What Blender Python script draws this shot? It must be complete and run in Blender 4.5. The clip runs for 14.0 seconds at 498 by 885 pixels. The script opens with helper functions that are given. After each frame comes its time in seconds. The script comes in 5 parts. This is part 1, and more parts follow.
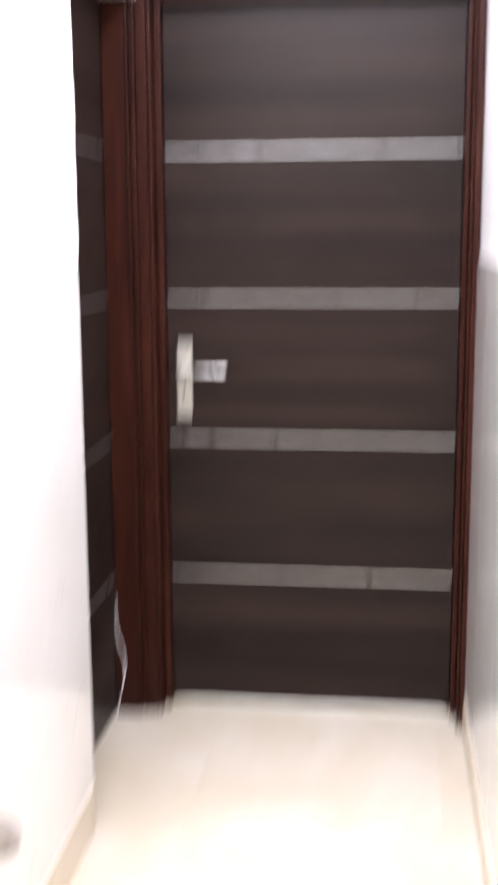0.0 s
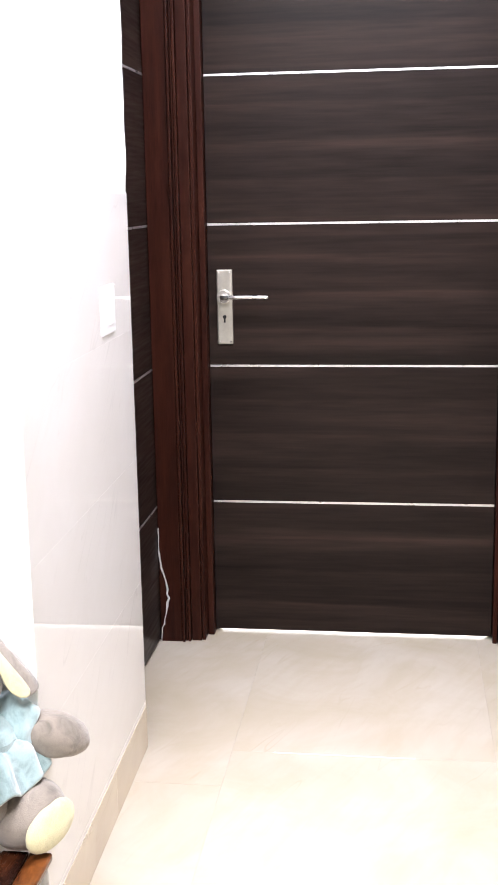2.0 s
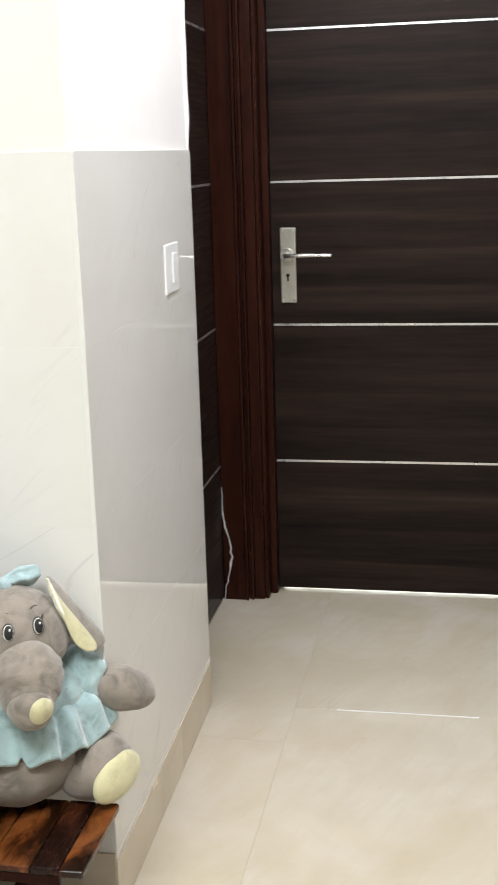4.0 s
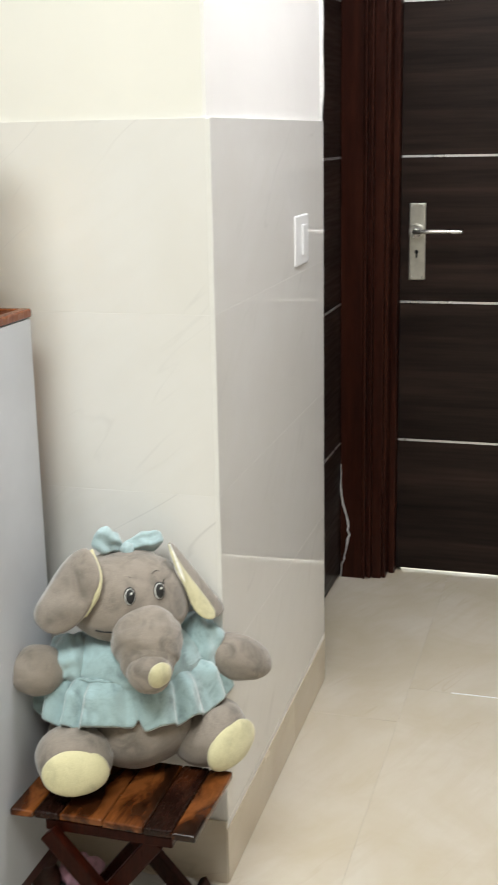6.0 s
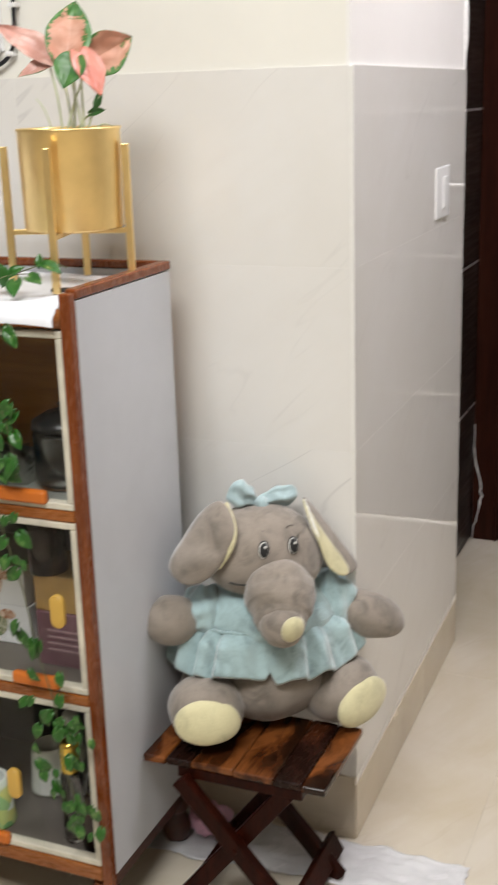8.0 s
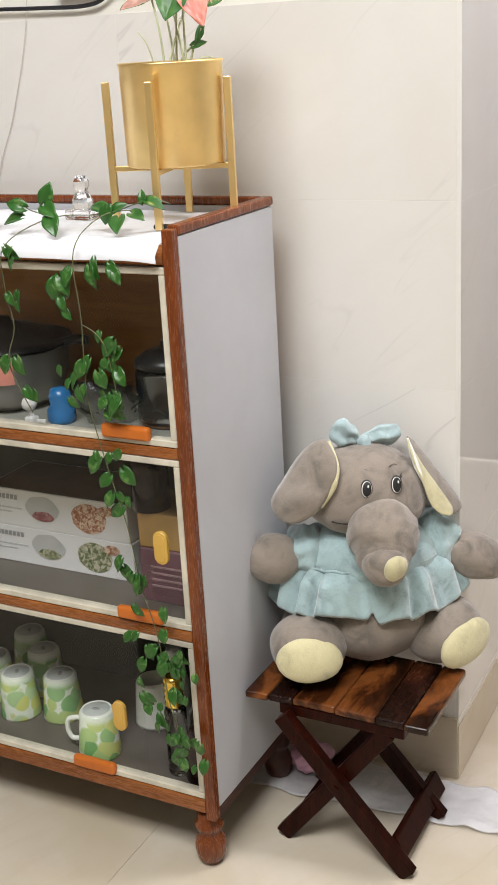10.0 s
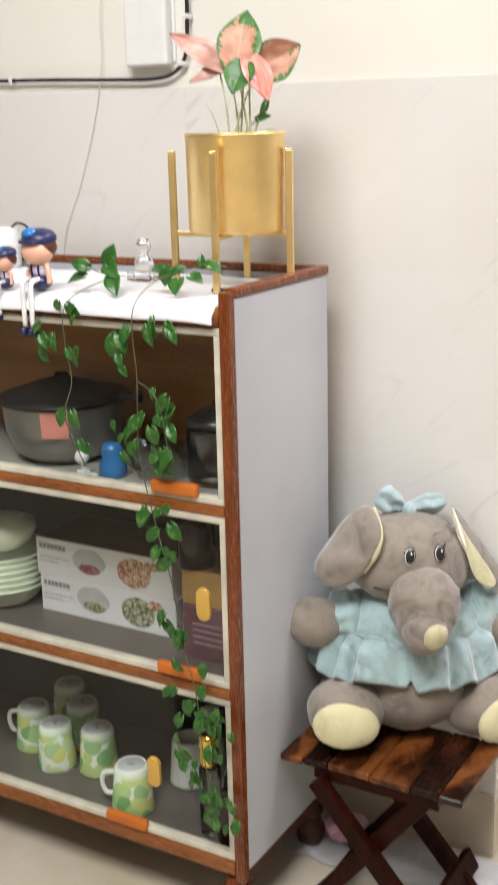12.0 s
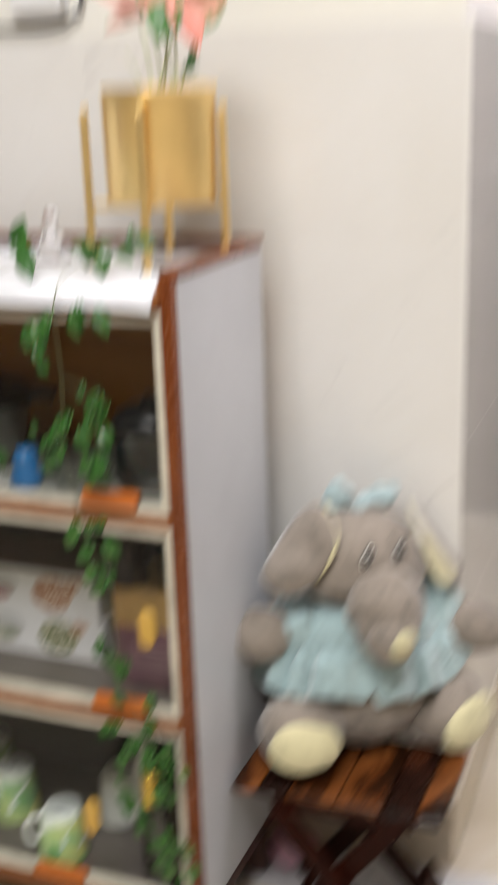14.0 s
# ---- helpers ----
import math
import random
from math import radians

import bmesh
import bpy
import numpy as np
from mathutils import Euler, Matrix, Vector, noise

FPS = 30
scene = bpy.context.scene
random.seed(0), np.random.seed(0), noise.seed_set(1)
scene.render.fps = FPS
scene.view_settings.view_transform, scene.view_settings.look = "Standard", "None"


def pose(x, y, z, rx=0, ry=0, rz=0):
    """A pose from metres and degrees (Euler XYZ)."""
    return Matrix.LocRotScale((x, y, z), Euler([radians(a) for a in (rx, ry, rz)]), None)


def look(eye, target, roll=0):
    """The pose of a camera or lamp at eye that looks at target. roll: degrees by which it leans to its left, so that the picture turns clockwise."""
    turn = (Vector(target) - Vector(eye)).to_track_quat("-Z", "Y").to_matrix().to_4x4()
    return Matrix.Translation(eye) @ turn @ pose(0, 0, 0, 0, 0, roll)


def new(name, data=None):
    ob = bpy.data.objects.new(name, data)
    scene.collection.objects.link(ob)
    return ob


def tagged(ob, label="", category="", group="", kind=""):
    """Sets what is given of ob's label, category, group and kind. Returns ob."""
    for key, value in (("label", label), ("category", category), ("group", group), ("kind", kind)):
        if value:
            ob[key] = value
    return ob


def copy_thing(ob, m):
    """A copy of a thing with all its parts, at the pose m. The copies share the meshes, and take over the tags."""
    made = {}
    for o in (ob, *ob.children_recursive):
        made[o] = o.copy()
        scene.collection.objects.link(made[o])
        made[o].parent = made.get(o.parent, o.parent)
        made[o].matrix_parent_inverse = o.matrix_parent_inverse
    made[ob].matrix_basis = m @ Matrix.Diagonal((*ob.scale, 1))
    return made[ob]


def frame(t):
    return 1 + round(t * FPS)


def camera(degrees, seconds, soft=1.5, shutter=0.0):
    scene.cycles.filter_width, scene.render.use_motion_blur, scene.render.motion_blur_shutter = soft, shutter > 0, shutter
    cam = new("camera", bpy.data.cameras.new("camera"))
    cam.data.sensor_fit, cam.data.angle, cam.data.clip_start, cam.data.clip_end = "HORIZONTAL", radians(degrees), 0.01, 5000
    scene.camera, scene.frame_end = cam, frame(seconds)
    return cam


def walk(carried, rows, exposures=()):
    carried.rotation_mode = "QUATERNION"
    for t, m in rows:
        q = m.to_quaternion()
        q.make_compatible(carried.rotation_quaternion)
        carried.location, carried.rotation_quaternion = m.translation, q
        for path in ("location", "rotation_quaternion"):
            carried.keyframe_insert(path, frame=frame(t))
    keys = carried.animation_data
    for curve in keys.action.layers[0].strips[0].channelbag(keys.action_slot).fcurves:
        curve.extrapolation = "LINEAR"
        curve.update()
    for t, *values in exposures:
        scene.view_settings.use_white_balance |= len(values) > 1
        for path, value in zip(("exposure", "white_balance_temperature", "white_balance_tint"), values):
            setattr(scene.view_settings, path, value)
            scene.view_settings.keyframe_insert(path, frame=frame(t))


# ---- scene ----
cam = camera(24.1, 14.0, shutter=0.8)
PATH = [
    (0, (0.665, 0.556, 1.479), (0.4256, 2.513, 1.119), -0.3),
    (0.033, (0.664, 0.557, 1.479), (0.431, 2.515, 1.151), -0.2),
    (0.067, (0.663, 0.559, 1.479), (0.436, 2.516, 1.148), -0.1),
    (0.1, (0.662, 0.56, 1.479), (0.44, 2.517, 1.127), 0.0),
    (0.2, (0.646, 0.569, 1.485), (0.444, 2.515, 1.071), -0.4),
    (0.3, (0.661, 0.571, 1.475), (0.475, 2.519, 1.062), -1.2),
    (0.4, (0.673, 0.564, 1.468), (0.487, 2.513, 1.059), -1.2),
    (0.5, (0.699, 0.532, 1.462), (0.495, 2.486, 1.088), -1.3),
    (0.6, (0.709, 0.547, 1.47), (0.496, 2.508, 1.141), -1.5),
    (0.8, (0.698, 0.555, 1.5), (0.468, 2.511, 1.148), -1.7),
    (1, (0.688, 0.545, 1.49), (0.434, 2.487, 1.084), -1.9),
    (1.5, (0.608, 0.524, 1.384), (0.346, 2.463, 0.97), -2.0),
    (2, (0.575, 0.529, 1.365), (0.318, 2.468, 0.948), -1.0),
    (4.3, (0.571, 0.528, 1.353), (0.185, 2.43, 0.872), -1.6),
    (4.5, (0.565, 0.526, 1.35), (0.16, 2.425, 0.872), -1.4),
    (5, (0.558, 0.534, 1.345), (0.089, 2.418, 0.867), -1.0),
    (5.5, (0.554, 0.531, 1.344), (0.044, 2.402, 0.855), -1.1),
    (6, (0.551, 0.534, 1.341), (0.0, 2.389, 0.834), -1.1),
    (6.5, (0.547, 0.534, 1.339), (-0.069, 2.365, 0.821), -1.6),
    (7, (0.545, 0.533, 1.337), (-0.101, 2.351, 0.811), -1.8),
    (7.5, (0.538, 0.533, 1.332), (-0.145, 2.335, 0.798), -1.7),
    (8, (0.529, 0.54, 1.329), (-0.219, 2.306, 0.761), -1.8),
    (8.5, (0.52, 0.548, 1.331), (-0.308, 2.263, 0.723), -2.3),
    (9, (0.525, 0.554, 1.316), (-0.341, 2.237, 0.67), -2.5),
    (9.2, (0.512, 0.552, 1.317), (-0.366, 2.222, 0.652), -3.1),
    (11.3, (0.533, 0.535, 1.296), (-0.392, 2.2, 0.684), -2.6),
    (11.5, (0.531, 0.533, 1.301), (-0.411, 2.188, 0.687), -2.4),
    (12, (0.538, 0.514, 1.302), (-0.442, 2.177, 0.779), -1.4),
    (12.5, (0.529, 0.513, 1.308), (-0.462, 2.182, 0.825), -1.5),
    (13, (0.455, 0.538, 1.308), (-0.463, 2.251, 0.839), -2.4),
    (13.4, (0.384, 0.554, 1.308), (-0.435, 2.311, 0.814), -2.8),
    (13.5, (0.357, 0.562, 1.317), (-0.419, 2.331, 0.797), -2.3),
    (13.7, (0.306, 0.565, 1.318), (-0.366, 2.366, 0.766), -0.5),
    (13.9, (0.29, 0.598, 1.307), (-0.391, 2.394, 0.749), -0.9),
    (13.967, (0.291, 0.614, 1.300), (-0.399, 2.402, 0.741), -1.2),
    (14, (0.291, 0.635, 1.289), (-0.42, 2.411, 0.707), -1.8),
]
EXPOSURES = [(0.0, 1.2, 6000, 14), (0.5, 1.45, 6000, 14), (1.0, 1.5, 6000, 14), (1.5, 1.12, 6030, 14), (2.0, 0.98, 6050, 13), (2.2, 0.93, 6050, 12), (4.3, 0.03, 6220, 2), (5.2, -0.05, 6250, 0), (6.5, -0.08, 6400, 4), (8.0, -0.20, 6450, 8), (9.0, -0.16, 6450, 9), (11.5, 0.0, 6450, 9), (12.5, -0.02, 6450, 9), (14.0, -0.16, 6500, 10)]
walk(cam, [(t, look(eye, target, roll)) for t, eye, target, roll in PATH],
     exposures=EXPOSURES)


# ---- light ----
world = bpy.data.worlds.new("world")
world.use_nodes = True
world.node_tree.nodes["Background"].inputs[0].default_value = (0.9, 0.95, 1.0, 1)
world.node_tree.nodes["Background"].inputs[1].default_value = 0.02
scene.world = world


def area_lamp(name, m, sx, sy, watts, color):
    d = bpy.data.lights.new(name, "AREA")
    d.shape, d.size, d.size_y, d.energy, d.color = "RECTANGLE", sx, sy, watts, color
    ob = new(name, d)
    ob.matrix_world = m
    return ob


area_lamp("ceiling_lamp", pose(0.04, 0.48, 2.84), 1.3, 0.9, 94, (1.0, 0.985, 0.975))
area_lamp("passage_lamp", pose(0.60, 2.50, 2.84), 0.35, 0.4, 34, (0.985, 0.945, 1.0))
area_lamp("next_room_lamp", look((0.42, 5.4, 1.8), (0.40, 4.15, 0.0)), 0.8, 0.6, 130, (0.95, 0.97, 1.0))


# ---- materials ----
class Nodes:
    """A node material: principled shader, with helpers for noise, ramps and bump."""

    def __init__(self, name, color, rough=0.5, metal=0.0, **more):
        self.mat = bpy.data.materials.new(name)
        self.mat.use_nodes = True
        self.t = self.mat.node_tree
        self.b = self.t.nodes["Principled BSDF"]
        self.b.inputs["Base Color"].default_value = (*color, 1)
        self.b.inputs["Roughness"].default_value = rough
        self.b.inputs["Metallic"].default_value = metal
        for key, v in more.items():
            self.b.inputs[key.replace("_", " ")].default_value = v
        self.coord = self.t.nodes.new("ShaderNodeTexCoord")
        self.where = self.coord.outputs["Object"]

    def link(self, a, b):
        self.t.links.new(a, b)

    def shifted(self, amount=7.0):
        """Moves the texture by the object's random number, so that alike pieces differ."""
        info = self.t.nodes.new("ShaderNodeObjectInfo")
        mul = self.t.nodes.new("ShaderNodeMath")
        mul.operation = "MULTIPLY"
        mul.inputs[1].default_value = amount
        self.link(info.outputs["Random"], mul.inputs[0])
        add = self.t.nodes.new("ShaderNodeVectorMath")
        self.link(self.where, add.inputs[0])
        self.link(mul.outputs[0], add.inputs[1])
        self.where = add.outputs[0]
        self.random = info.outputs["Random"]
        return self

    def noise(self, scale, detail=4.0, stretch=(1, 1, 1), distortion=0.0, rough=0.55, turn=(0, 0, 0)):
        mp = self.t.nodes.new("ShaderNodeMapping")
        mp.vector_type = "TEXTURE"
        mp.inputs["Scale"].default_value = [1 / k for k in stretch]
        mp.inputs["Rotation"].default_value = [radians(a) for a in turn]
        n = self.t.nodes.new("ShaderNodeTexNoise")
        n.inputs["Scale"].default_value, n.inputs["Detail"].default_value = scale, detail
        n.inputs["Distortion"].default_value, n.inputs["Roughness"].default_value = distortion, rough
        self.link(self.where, mp.inputs[0])
        self.link(mp.outputs[0], n.inputs["Vector"])
        return n.outputs["Fac"]

    def ramp(self, fac, *stops):
        r = self.t.nodes.new("ShaderNodeValToRGB")
        e = r.color_ramp.elements
        while len(e) < len(stops):
            e.new(0.5)
        for el, (p, c) in zip(e, stops):
            el.position = p
            el.color = (*c, 1) if len(c) == 3 else c
        self.link(fac, r.inputs[0])
        return r.outputs[0]

    def mix(self, fac, a, b, blend="MIX"):
        m = self.t.nodes.new("ShaderNodeMix")
        m.data_type, m.blend_type = "RGBA", blend
        for socket, v in ((m.inputs[0], fac), (m.inputs[6], a), (m.inputs[7], b)):
            if isinstance(v, (int, float)):
                socket.default_value = v
            elif isinstance(v, tuple):
                socket.default_value = (*v, 1)
            else:
                self.link(v, socket)
        return m.outputs[2]

    def color(self, out):
        self.link(out, self.b.inputs["Base Color"])
        return self

    def rough(self, fac, lo, hi):
        self.link(self.ramp(fac, (0.3, (lo,) * 3), (0.7, (hi,) * 3)), self.b.inputs["Roughness"])
        return self

    def bump(self, fac, strength=0.2, distance=0.002):
        n = self.t.nodes.new("ShaderNodeBump")
        n.inputs["Strength"].default_value, n.inputs["Distance"].default_value = strength, distance
        self.link(fac, n.inputs["Height"])
        self.link(n.outputs[0], self.b.inputs["Normal"])
        return self


def plain(name, color, rough=0.5, metal=0.0, vary=0.12, scale=30, bump=0.0, **more):
    """A near-plain surface with slight cloudy variation in tone and gloss."""
    n = Nodes(name, color, rough, metal, **more)
    f = n.noise(scale)
    dark = tuple(c * (1 - vary) for c in color)
    light = tuple(min(1, c * (1 + vary)) for c in color)
    n.color(n.ramp(f, (0.3, dark), (0.7, light)))
    n.rough(n.noise(scale * 0.4), max(0.02, rough * 0.8), min(1, rough * 1.25))
    if bump:
        n.bump(n.noise(scale * 6), bump)
    return n.mat


def tile_material(name, base, warm, vein, rough, vein_turn):
    """Polished ceramic tile printed with soft clouds and thin marble veins."""
    n = Nodes(name, base, rough).shifted()
    clouds = n.ramp(n.noise(3.5, 5, distortion=0.6), (0.35, base), (0.7, warm))
    v = n.noise(1.5, 2, stretch=(1, 7.0, 1), distortion=0.22, rough=0.5, turn=(0, 0, vein_turn))
    line = n.ramp(v, (0.492, (0, 0, 0)), (0.5, (1, 1, 1)), (0.508, (0, 0, 0)))
    faint = n.mix(1.0, line, n.ramp(n.noise(2.6, 2), (0.51, (0, 0, 0)), (0.66, (0.42, 0.42, 0.42))), "MULTIPLY")
    streak = n.noise(5.0, 5, stretch=(1, 5, 1), distortion=0.4, turn=(0, 0, vein_turn))
    clouds = n.mix(n.ramp(streak, (0.45, (0, 0, 0)), (0.75, (0.5, 0.5, 0.5))), clouds, warm)
    w = n.noise(2.2, 2, stretch=(1, 6.0, 1), distortion=0.1, rough=0.45, turn=(0, 0, vein_turn + 9))
    wisp = n.ramp(w, (0.486, (0, 0, 0)), (0.5, (1, 1, 1)), (0.514, (0, 0, 0)))
    wisp = n.mix(1.0, wisp, n.ramp(n.noise(4.4, 3), (0.56, (0, 0, 0)), (0.72, (0.3, 0.3, 0.3))), "MULTIPLY")
    n.color(n.mix(wisp, n.mix(faint, clouds, vein), vein))
    n.rough(n.noise(5), rough * 0.7, rough * 1.4)
    n.bump(n.noise(3, 1), 0.02, 0.002)
    return n.mat


def wood(name, dark, mid, light, rough=0.4, grain=(1, 14, 14), scale=6.0, bump=0.25, contrast=0.2, random_tone=0.0, gloss=0.5, fine_mix=0.35):
    """Stained wood, its grain drawn out along the axis with the smallest stretch."""
    n = Nodes(name, mid, rough, Specular_IOR_Level=gloss).shifted(3.0)
    broad = n.noise(scale, 6, stretch=grain, distortion=0.5)
    fine = n.noise(scale * 7, 4, stretch=grain)
    c = n.ramp(broad, (0.5 - contrast, dark), (0.5, mid), (0.5 + contrast, light))
    c = n.mix(fine_mix, c, n.ramp(fine, (0.3, dark), (0.7, light)))
    if random_tone:
        tone = n.ramp(n.random, (0.0, (1 - random_tone,) * 3), (1.0, (1, 1, 1)))
        c = n.mix(1.0, c, tone, "MULTIPLY")
    n.color(c)
    n.rough(fine, rough * 0.8, rough * 1.3)
    n.bump(fine, bump, 0.0008)
    return n.mat


def door_laminate():
    """Dark wenge laminate: level grain in printed planks a hand's width high."""
    dark, mid, light = (0.0072, 0.0046, 0.0039), (0.0165, 0.0104, 0.0086), (0.035, 0.022, 0.0175)
    n = Nodes("dark_wenge_laminate", mid, 0.36, Specular_IOR_Level=0.14).shifted(3.0)
    broad = n.noise(1.7, 6, stretch=(0.5, 10, 9), distortion=0.5)
    fine = n.noise(12, 4, stretch=(0.5, 10, 9))
    c = n.ramp(broad, (0.33, dark), (0.5, mid), (0.70, light))
    c = n.mix(0.3, c, n.ramp(fine, (0.3, dark), (0.7, light)))
    w = n.t.nodes.new("ShaderNodeTexWave")
    w.wave_type, w.bands_direction, w.wave_profile = "BANDS", "Z", "SAW"
    w.inputs["Scale"].default_value, w.inputs["Distortion"].default_value = 2.9, 0.25
    n.link(n.coord.outputs["Object"], w.inputs["Vector"])
    planks = n.ramp(w.outputs["Fac"], (0.0, (0.86, 0.85, 0.84)), (0.75, (1.0, 0.99, 0.98)), (0.93, (1.32, 1.28, 1.24)), (1.0, (0.86, 0.85, 0.84)))
    n.color(n.mix(1.0, c, planks, "MULTIPLY"))
    n.rough(fine, 0.29, 0.46)
    n.bump(fine, 0.12, 0.0008)
    return n.mat


def pane_material(name, tint):
    """Thin clear glass: see-through, with a mirror sheen that grows at grazing angles."""
    m = bpy.data.materials.new(name)
    m.use_nodes = True
    t = m.node_tree
    t.nodes.clear()
    out, mixer = t.nodes.new("ShaderNodeOutputMaterial"), t.nodes.new("ShaderNodeMixShader")
    clear, gloss, facing, power = (t.nodes.new(k) for k in ("ShaderNodeBsdfTransparent", "ShaderNodeBsdfGlossy", "ShaderNodeLayerWeight", "ShaderNodeMath"))
    clear.inputs[0].default_value = (*tint, 1)
    gloss.inputs["Roughness"].default_value = 0.03
    power.operation, power.use_clamp = "MULTIPLY_ADD", True
    power.inputs[1].default_value, power.inputs[2].default_value = 0.045, 0.008
    t.links.new(facing.outputs["Facing"], power.inputs[0])
    for a, b in ((power.outputs[0], mixer.inputs[0]), (clear.outputs[0], mixer.inputs[1]), (gloss.outputs[0], mixer.inputs[2]), (mixer.outputs[0], out.inputs[0])):
        t.links.new(a, b)
    return m


def plush(name, color, pile=0.5, depth=0.70):
    """Short-pile plush: rough, with a soft sheen and a brushed, mottled nap."""
    n = Nodes(name, color, 0.95, Sheen_Weight=pile, Sheen_Roughness=0.5)
    nap = n.noise(30, 4, distortion=1.0, rough=0.55)
    patch = n.noise(13, 3, distortion=0.7)
    fibre = n.noise(420, 2)
    c = n.ramp(nap, (0.32, tuple(x * depth for x in color)), (0.60, tuple(min(1, x * 1.25) for x in color)))
    c = n.mix(n.ramp(patch, (0.42, (0, 0, 0)), (0.60, (0.7, 0.7, 0.7))), c, tuple(min(1, x * 1.32) for x in color))
    n.color(n.mix(0.25, c, n.ramp(fibre, (0.3, tuple(x * 0.6 for x in color)), (0.7, color))))
    n.bump(n.mix(0.3, nap, fibre), 0.5, 0.004)
    return n.mat


M_PAINT = plain("cream_wall_paint", (0.81, 0.79, 0.73), 0.75, vary=0.025, scale=4, bump=0.06)
# for the unseen room walls: darkened to beige to weaken the bounced fill light
M_UNSEEN_WALL = plain("darkened_unseen_wall", (0.50, 0.46, 0.41), 0.75, vary=0.04, scale=4, bump=0.06)
M_PAINT_WHITE = plain("white_wall_paint", (0.82, 0.80, 0.78), 0.7, vary=0.02, scale=4, bump=0.06)
M_CEILING = plain("ceiling_paint", (0.82, 0.81, 0.79), 0.85, vary=0.02, scale=3)
M_WALL_TILE = tile_material("polished_wall_tile", (0.775, 0.76, 0.735), (0.745, 0.725, 0.69), (0.50, 0.485, 0.475), 0.022, 36)
M_FLOOR_TILE = tile_material("polished_floor_tile", (0.61, 0.555, 0.465), (0.53, 0.46, 0.345), (0.48, 0.40, 0.29), 0.085, 66)
M_SKIRTING = tile_material("beige_skirting_tile", (0.64, 0.56, 0.44), (0.57, 0.485, 0.365), (0.34, 0.27, 0.18), 0.2, 12)
M_GROUT_WALL = plain("near_white_grout", (0.755, 0.74, 0.71), 0.4, vary=0.02, scale=60)
M_GROUT = plain("pale_grout", (0.50, 0.45, 0.37), 0.9, vary=0.15, scale=60)
M_DOOR = door_laminate()
M_FRAME = wood("red_brown_stained_frame", (0.014, 0.0036, 0.0024), (0.028, 0.0072, 0.0042), (0.046, 0.0135, 0.0075), 0.35, (9, 9, 0.7), 5.0, 0.15, gloss=0.12)
M_STEEL = plain("brushed_steel", (0.78, 0.77, 0.75), 0.28, 1.0, vary=0.06, scale=80)
M_PAN = plain("dull_pan_steel", (0.34, 0.33, 0.31), 0.36, 0.9, vary=0.1, scale=20)
M_SATIN = plain("satin_nickel", (0.66, 0.64, 0.57), 0.38, 0.9, vary=0.08, scale=60)
M_STRIP = plain("aluminium_inlay", (0.86, 0.86, 0.86), 0.3, 0.85, vary=0.05, scale=40)
M_BLACK = plain("black_plastic", (0.012, 0.012, 0.013), 0.35, vary=0.2)
M_LID = plain("black_lid", (0.008, 0.007, 0.007), 0.45, vary=0.2, Specular_IOR_Level=0.25)
M_WHITE = plain("white_plastic", (0.80, 0.80, 0.80), 0.35, vary=0.03)
M_FILLER = plain("torn_white_filler", (0.75, 0.74, 0.72), 0.8, vary=0.15, scale=90, bump=0.3)
M_CAB_WOOD = wood("varnished_red_brown_wood", (0.078, 0.015, 0.003), (0.152, 0.034, 0.006), (0.24, 0.066, 0.013), 0.24, (8, 8, 0.8), 9.0, 0.15)
M_CAB_RAIL = wood("varnished_brown_rail", (0.14, 0.038, 0.007), (0.25, 0.076, 0.015), (0.36, 0.125, 0.028), 0.26, (0.8, 8, 8), 9.0, 0.15)
M_CAB_DARK = wood("dark_plinth_wood", (0.03, 0.008, 0.005), (0.05, 0.014, 0.008), (0.08, 0.024, 0.012), 0.4, (8, 0.8, 8), 9.0, 0.15)
M_LAMINATE = plain("pale_grey_laminate", (0.475, 0.487, 0.512), 0.42, vary=0.05, scale=7)
M_TRIM = plain("cream_painted_trim", (0.57, 0.535, 0.44), 0.5, vary=0.2, scale=22, bump=0.05)
M_BACK = wood("brown_plywood_back", (0.22, 0.082, 0.016), (0.40, 0.160, 0.034), (0.50, 0.225, 0.058), 0.55, (0.7, 6, 6), 4.0, 0.1)
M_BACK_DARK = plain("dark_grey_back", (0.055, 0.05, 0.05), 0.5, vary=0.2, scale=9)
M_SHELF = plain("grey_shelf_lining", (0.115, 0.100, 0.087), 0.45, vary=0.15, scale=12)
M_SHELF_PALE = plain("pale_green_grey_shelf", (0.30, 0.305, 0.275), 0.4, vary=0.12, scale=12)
M_PANE = pane_material("clear_pane", (0.965, 0.975, 0.965))
M_GLASS = Nodes("cut_glass", (1, 1, 1), 0.10, Transmission_Weight=1.0, IOR=1.45).mat
M_PAPER = plain("creased_white_paper", (0.74, 0.75, 0.79), 0.75, vary=0.05, scale=14, bump=0.1)
M_BRASS = plain("brushed_brass", (0.90, 0.67, 0.30), 0.37, 1.0, vary=0.07, scale=18)
M_SOIL = plain("dark_soil", (0.03, 0.02, 0.014), 0.95, vary=0.5, scale=120, bump=0.6)
M_ORANGE = plain("orange_plastic", (0.52, 0.135, 0.014), 0.4, vary=0.06)
M_YELLOW = plain("mustard_plastic", (0.60, 0.37, 0.075), 0.4, vary=0.06)
M_PLUSH_GREY = plush("grey_plush", (0.226, 0.192, 0.159), 0.4, 0.60)
M_PLUSH_BLUE = plush("pale_aqua_plush", (0.318, 0.436, 0.45), 0.8, 0.55)
M_PLUSH_BOW = plush("washed_aqua_plush", (0.35, 0.455, 0.47), 0.6, 0.70)
M_PLUSH_YELLOW = plush("pale_yellow_plush", (0.52, 0.48, 0.29), 0.4, 0.85)
